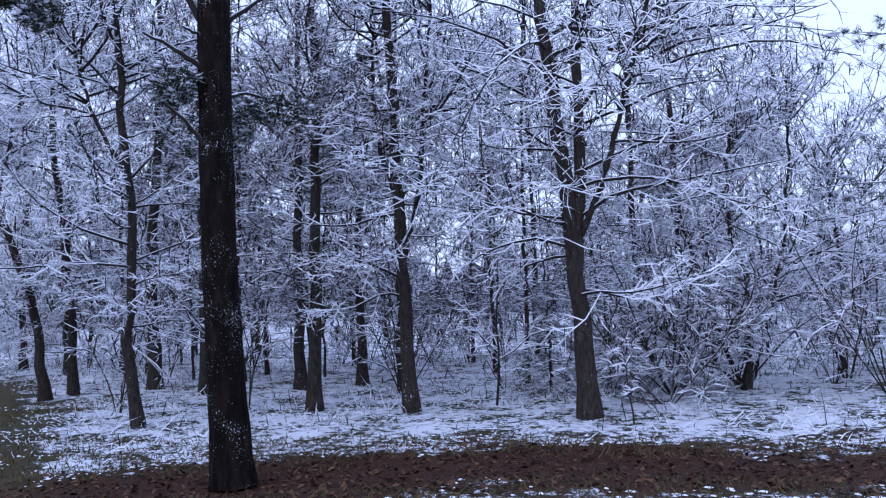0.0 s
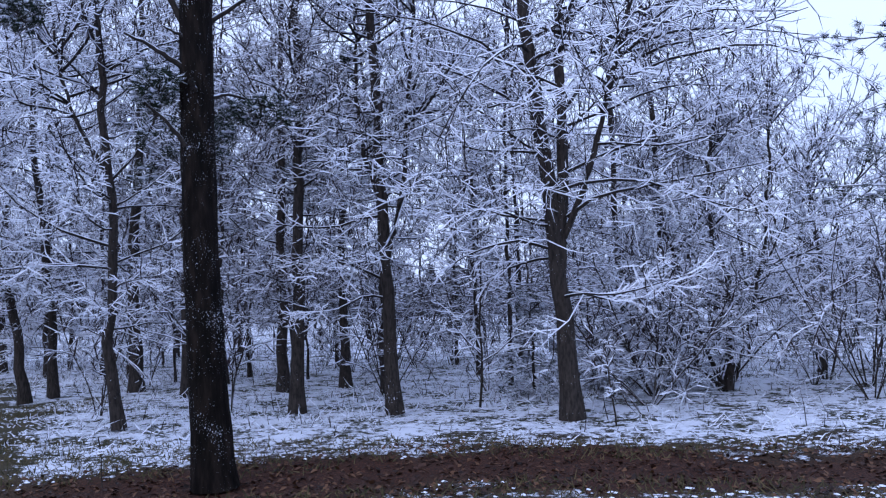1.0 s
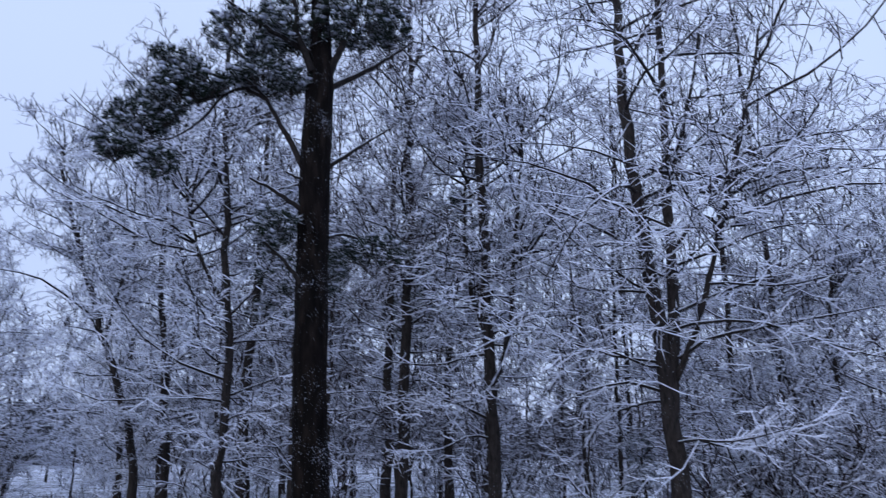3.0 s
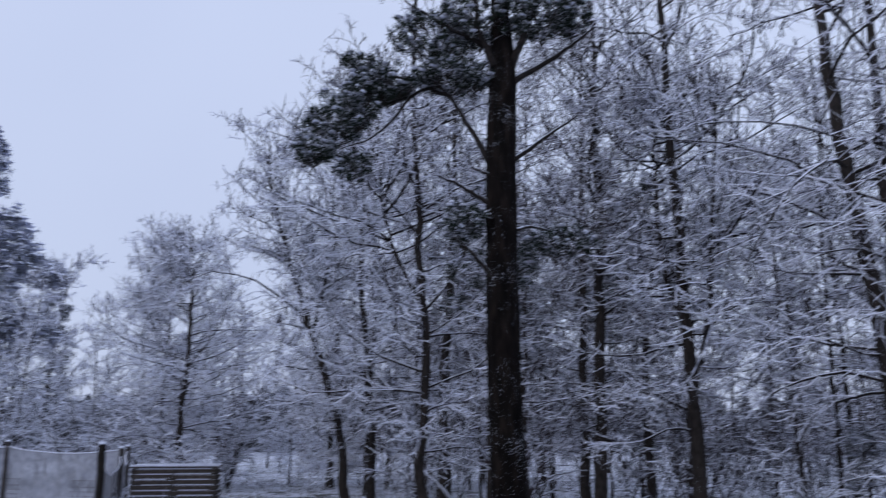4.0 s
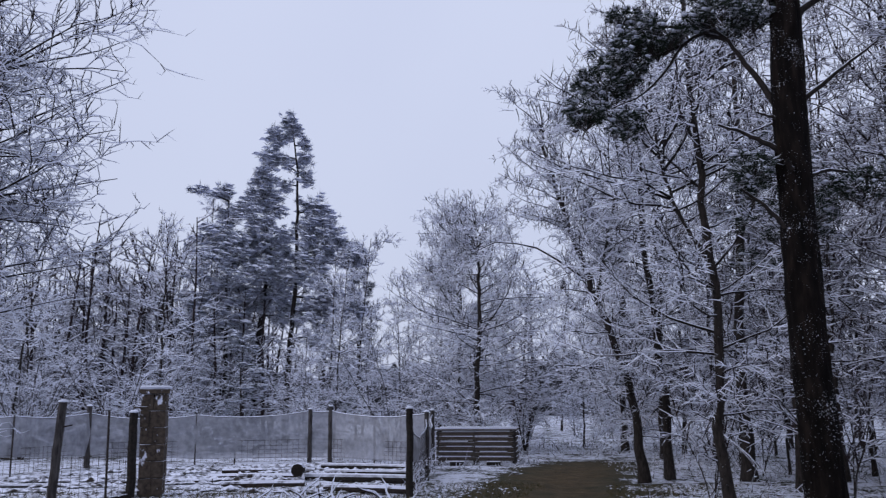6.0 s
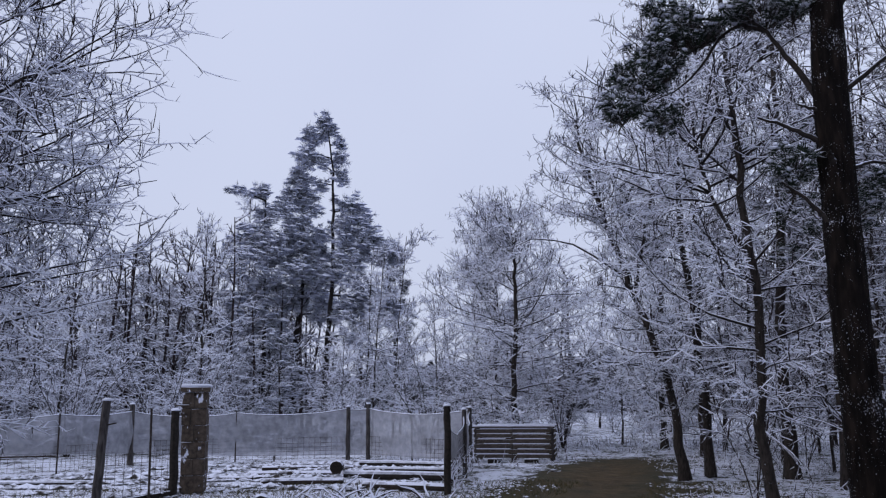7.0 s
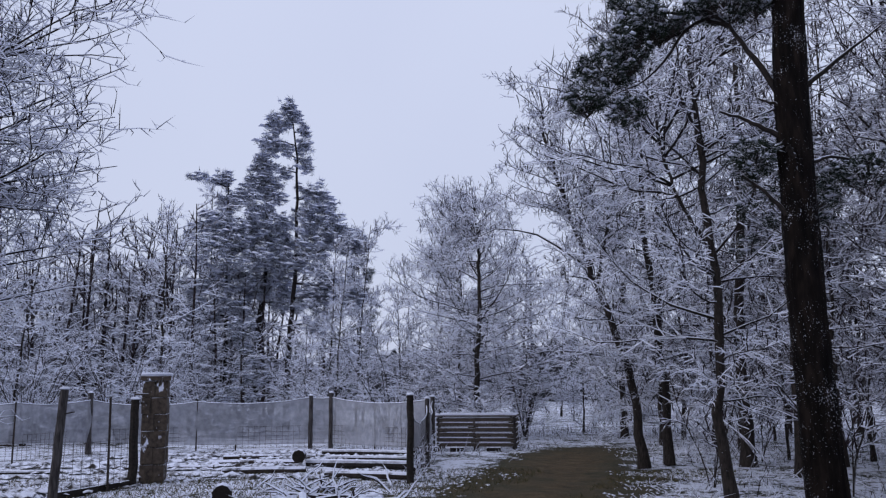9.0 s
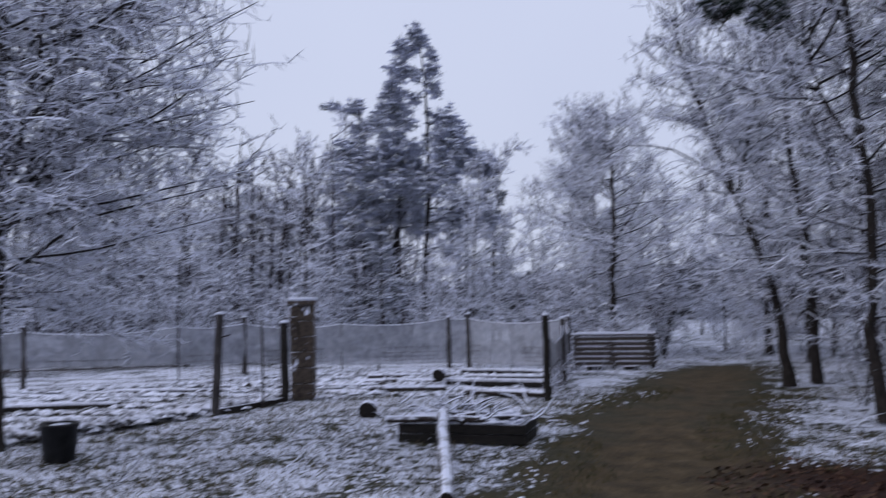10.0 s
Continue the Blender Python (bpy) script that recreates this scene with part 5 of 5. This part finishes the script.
log("round_log", (-15.33, 8.5, 0.24), (-15.7, 8.75, 0.24), 0.13, "short thick log resting on another log", DARK_LOG, 281)
log("birch_log", (-9.0, 5.05, 0.34), (-6.05, 3.42, 0.06), 0.07, "snow-crusted pale log propped on the raised bed", BIRCH, 282)


def raised_bed():
    root = tagged(new("raised_bed"), "dark low timber raised bed beside the track", "raised bed")
    root.matrix_basis = pose(-9.3, 4.6, 0, 0, 0, math.degrees(math.atan2(1.1, 1.09)))
    for k in range(2):
        part("board", box((1.56, 0.05, 0.112), (0.78, 0.0, 0.06 + k * 0.118), 0.012 * (1 - 2 * k), 0.008), DARK_PLANK, root)
        part("board", box((1.56, 0.05, 0.112), (0.78, 0.8, 0.06 + k * 0.118), 0, 0.008), DARK_PLANK, root)
        for x in (0.03, 1.53):
            part("board", box((0.05, 0.74, 0.112), (x, 0.4, 0.06 + k * 0.118), 0, 0.008), DARK_PLANK, root)
    bm = box((1.44, 0.72, 0.2), (0.78, 0.4, 0.13), 0, 0.03)
    part("soil", bm, SOIL, root, "dark soil with snow on top")
    rod("edge_pole", [(-0.14, -0.03, 0.285), (0.5, 0.0, 0.3), (1.0, 0.02, 0.285)], 0.045, 0.04, LOG, root, 8, '', 0.01, 3)
    rng = np.random.default_rng(285)
    for k in range(7):
        x, y, a = rng.uniform(0.2, 1.4), rng.uniform(0.1, 0.7), rng.uniform(-0.7, 0.7)
        d = rng.uniform(0.18, 0.4)
        rod("stick", [(x - d * math.cos(a), y - d * math.sin(a), 0.25), (x, y, 0.3), (x + d * math.cos(a), y + d * math.sin(a), 0.26)], 0.04, 0.03, DARK_LOG, root, 7, '', 0.012, 300 + k)
    heap = rng.uniform((0.05, 0.0, 0.24), (1.5, 0.8, 0.31), (70, 3))
    tagged(link("snow_load", mesh_of("snow_load", *blob_mesh(rng, heap, 0.07, 0.5), SNOW_M, True), root, "lumps of snow"), kind="stuff")


DARK_PLANK = snowed("dark_plank", (0.006, 0.0055, 0.005), (0.022, 0.018, 0.015), 0.9, 1.1, 30, (0.4, 0.4, 2), 0.4)
SOIL = snowed("soil", (0.012, 0.009, 0.007), (0.04, 0.03, 0.022), 0.5, 1.0, 24, (1, 1, 1), 1.2)
raised_bed()


def brush_pile():
    rng = np.random.default_rng(290)
    n = 100
    q = rng.normal(0, 1, (n, 2)) * np.array([0.4, 0.25])
    c, s = math.cos(0.79), math.sin(0.79)
    foot = np.column_stack([-9.35 + c * q[:, 0] - s * q[:, 1], 5.6 + s * q[:, 0] + c * q[:, 1], rng.uniform(0.12, 0.4, n)])
    a = rng.uniform(0, 2 * np.pi, n)
    l1 = grow(rng, foot, np.column_stack([np.cos(a), np.sin(a), rng.uniform(-0.1, 0.8, n)]), rng.uniform(0.2, 0.55, n), 4, 0.3, -0.02)
    root = tagged(new("brush_pile", mesh_of("brush_pile", *spikes(l1, taper(n, 4, 0.015, 0.008), 4, 1.3), TWIG)), "tangled snowy sticks heaped on the raised bed", "brushwood", kind="stuff")
    return root


brush_pile()


def bucket():
    root = tagged(new("bucket"), "black bucket standing in the snow", "bucket")
    root.matrix_basis = pose(-10.5, 0.95, -0.01)
    bm = bmesh.new()
    prof = [(0.0, 0.0), (0.16, 0.0), (0.17, 0.02), (0.205, 0.4), (0.22, 0.405), (0.22, 0.43), (0.195, 0.43), (0.165, 0.06), (0.0, 0.06)]
    rings = [[bm.verts.new((r * math.cos(a), r * math.sin(a), z)) for a in np.linspace(0, 2 * math.pi, 20, endpoint=False)] for r, z in prof[1:-1]]
    for p, q in zip(rings[:-1], rings[1:]):
        for i in range(20):
            bm.faces.new((p[i], p[(i + 1) % 20], q[(i + 1) % 20], q[i]))
    bm.faces.new(rings[0][::-1])
    bm.faces.new(rings[-1])
    part("shell", bm, RUBBER, root, "", True)
    rod("handle", [(0.21, 0, 0.4), (0.1, 0.2, 0.33), (-0.1, 0.2, 0.33), (-0.21, 0, 0.4)], 0.006, 0.006, IRON, root, 6)
    snow_pad("snow_cap", (0, 0, 0.36), 0.18, 0.07, root, 291)


bucket()


CLOD = snowed("dug_earth", (0.008, 0.006, 0.005), (0.03, 0.022, 0.017), 0.8, 1.05, 24, patch=1.2)


def garden_soil():
    """Dug earth that shows through the snow in the garden beds, in rows along the logs."""
    rng = np.random.default_rng(295)
    x, y = rng.uniform(-21.2, -12.2, 26000), rng.uniform(-2.5, 12.6, 26000)
    rim = [(-13.2, 2.9), (-14.9, 5.6), (-14.4, 6.6), (-12.5, 8.6), (-16.3, 12.2), (-19.4, 11.5), (-20.9, 8.6), (-20.3, 4.4), (-21, 1), (-17.5, -2.2), (-13.6, 0)]
    inside = np.zeros(len(x), bool)
    for (x0, y0), (x1, y1) in zip(rim, rim[1:] + rim[:1]):
        if y0 != y1:
            inside ^= ((y0 > y) != (y1 > y)) & (x < x0 + (x1 - x0) * (y - y0) / (y1 - y0))
    across, along = 0.66 * x - 0.75 * y, 0.75 * x + 0.66 * y
    row = np.sin(across * 7.0 + 0.9 * np.sin(along * 1.3)) + 0.9 * np.sin(along * 2.1 + across * 1.7) * np.sin(along * 0.8 - 1)
    ok = inside & (rng.random(len(x)) < np.clip(0.05 + 0.42 * row, 0, 0.55))
    c = np.column_stack([x[ok], y[ok], ground_z(x[ok], y[ok]) + 0.02])
    tagged(new("garden_soil", mesh_of("garden_soil", *blob_mesh(rng, c, 0.085, 0.6, False), CLOD, True)), "dark clods of dug earth among snow in the garden", "soil", kind="stuff")


garden_soil()


def earth_bank():
    """A low bank of bare clods along the foot of the wire fence and on past it."""
    rng = np.random.default_rng(296)
    line = smooth_line([(-15.1, 5.0, 0), (-14.0, 3.45, 0), (-12.95, 1.9, 0), (-12.1, 0.5, 0), (-11.8, -1.2, 0)], 60)
    n = 1500
    p = line[rng.integers(0, 60, n)] + rng.normal(0, 1, (n, 3)) * np.array([0.13, 0.13, 0])
    p[:, 2] = ground_z(p[:, 0], p[:, 1]) + rng.uniform(0.0, 0.12, n)
    tagged(new("earth_bank", mesh_of("earth_bank", *blob_mesh(rng, p, 0.085, 0.7, False), CLOD, True)), "low dark bank of bare earth along the wire fence", "soil", kind="stuff")


earth_bank()


# ---- lumps of snow, grass and leaves over the clearing ----
def clearing_cover():
    rng = np.random.default_rng(95)

    def area(n, near=4.2, far=17):
        yaw = np.radians(rng.uniform(-100, 32, n))
        rr = np.sqrt(rng.uniform(near ** 2, far ** 2, n))
        return rr * np.sin(yaw), rr * np.cos(yaw), rr

    x, y, rr = area(34000)
    gap = np.minimum(line_gap(x, y, ROAD, ROAD_HALF), line_gap(x, y, BAND) - 0.72) + 0.7 * wobble(x, y)
    tuft = np.sin(2.3 * x + 1.1 * y) * np.sin(2.9 * y - x) + 0.5 * np.sin(6 * x) * np.sin(5 * y)
    ok = (gap > 0.0) & (rng.random(len(x)) < np.clip(0.03 + 0.6 * np.clip(gap + 0.2, 0, 1) + 0.4 * tuft * np.clip(gap + 0.75, 0, 1), 0.003, 0.9))
    x, y, rr = x[ok], y[ok], rr[ok]
    c = np.column_stack([x, y, ground_z(x, y) + 0.006])
    tagged(new("snow_clumps", mesh_of("snow_clumps", *blob_mesh(rng, c, 0.024, 0.45, False), SNOW_M, True)), "small clumps of snow caught on the grass", "snow", kind="stuff")

    x, y, rr = area(52000, 3.2, 17)
    gap = np.minimum(line_gap(x, y, ROAD, ROAD_HALF), line_gap(x, y, BAND) - 0.8)
    ok = (gap > -0.25 + 0.5 * wobble(x, y)) & ~((y > 9.6) & (x > -9))
    x, y = x[ok], y[ok]
    m = len(x)
    foot = np.column_stack([x, y, ground_z(x, y) - 0.005])
    way = np.column_stack([rng.normal(0, 0.7, (m, 2)), np.ones(m)])
    blades = grow(rng, foot, way, rng.uniform(0.04, 0.12, m), 2, 0.3)
    tagged(new("grass", mesh_of("grass", *spikes(blades, taper(m, 2, 0.006, 0)), GRASS)), "short wet grass poking through thin snow", "grass", kind="stuff")

    x, y, rr = area(26000, 4, 13)
    ok = line_gap(x, y, BAND) - 0.9 < 0.25 + 0.4 * wobble(x, y)
    x, y = x[ok], y[ok]
    m = len(x)
    c = np.column_stack([x, y, ground_z(x, y) + 0.01])
    a = rng.uniform(0, 2 * np.pi, m)
    u = np.column_stack([np.cos(a), np.sin(a), rng.normal(0, 0.35, m)]) * rng.uniform(0.02, 0.045, (m, 1))
    w = np.column_stack([-np.sin(a), np.cos(a), rng.normal(0, 0.35, m)]) * rng.uniform(0.012, 0.026, (m, 1))
    v = np.stack([c - u, c + w + np.array([0, 0, 0.008]), c + u, c - w + np.array([0, 0, 0.008])], 1).reshape(-1, 3)
    tagged(new("fallen_leaves", mesh_of("fallen_leaves", v, np.arange(len(v)).reshape(-1, 4), LEAF)), "wet brown fallen leaves on the track", "leaves", kind="stuff")


gm = Mat("grass", 0.8)
GRASS = gm.color(gm.ramp(gm.island(), (0.0, (0.03, 0.035, 0.014)), (0.5, (0.075, 0.065, 0.03)), (1.0, (0.12, 0.09, 0.045)))).m
lm = Mat("leaf", 0.6)
LEAF = lm.color(lm.ramp(lm.island(), (0.0, (0.008, 0.004, 0.003)), (0.5, (0.04, 0.016, 0.010)), (1.0, (0.12, 0.06, 0.03)))).m
clearing_cover()
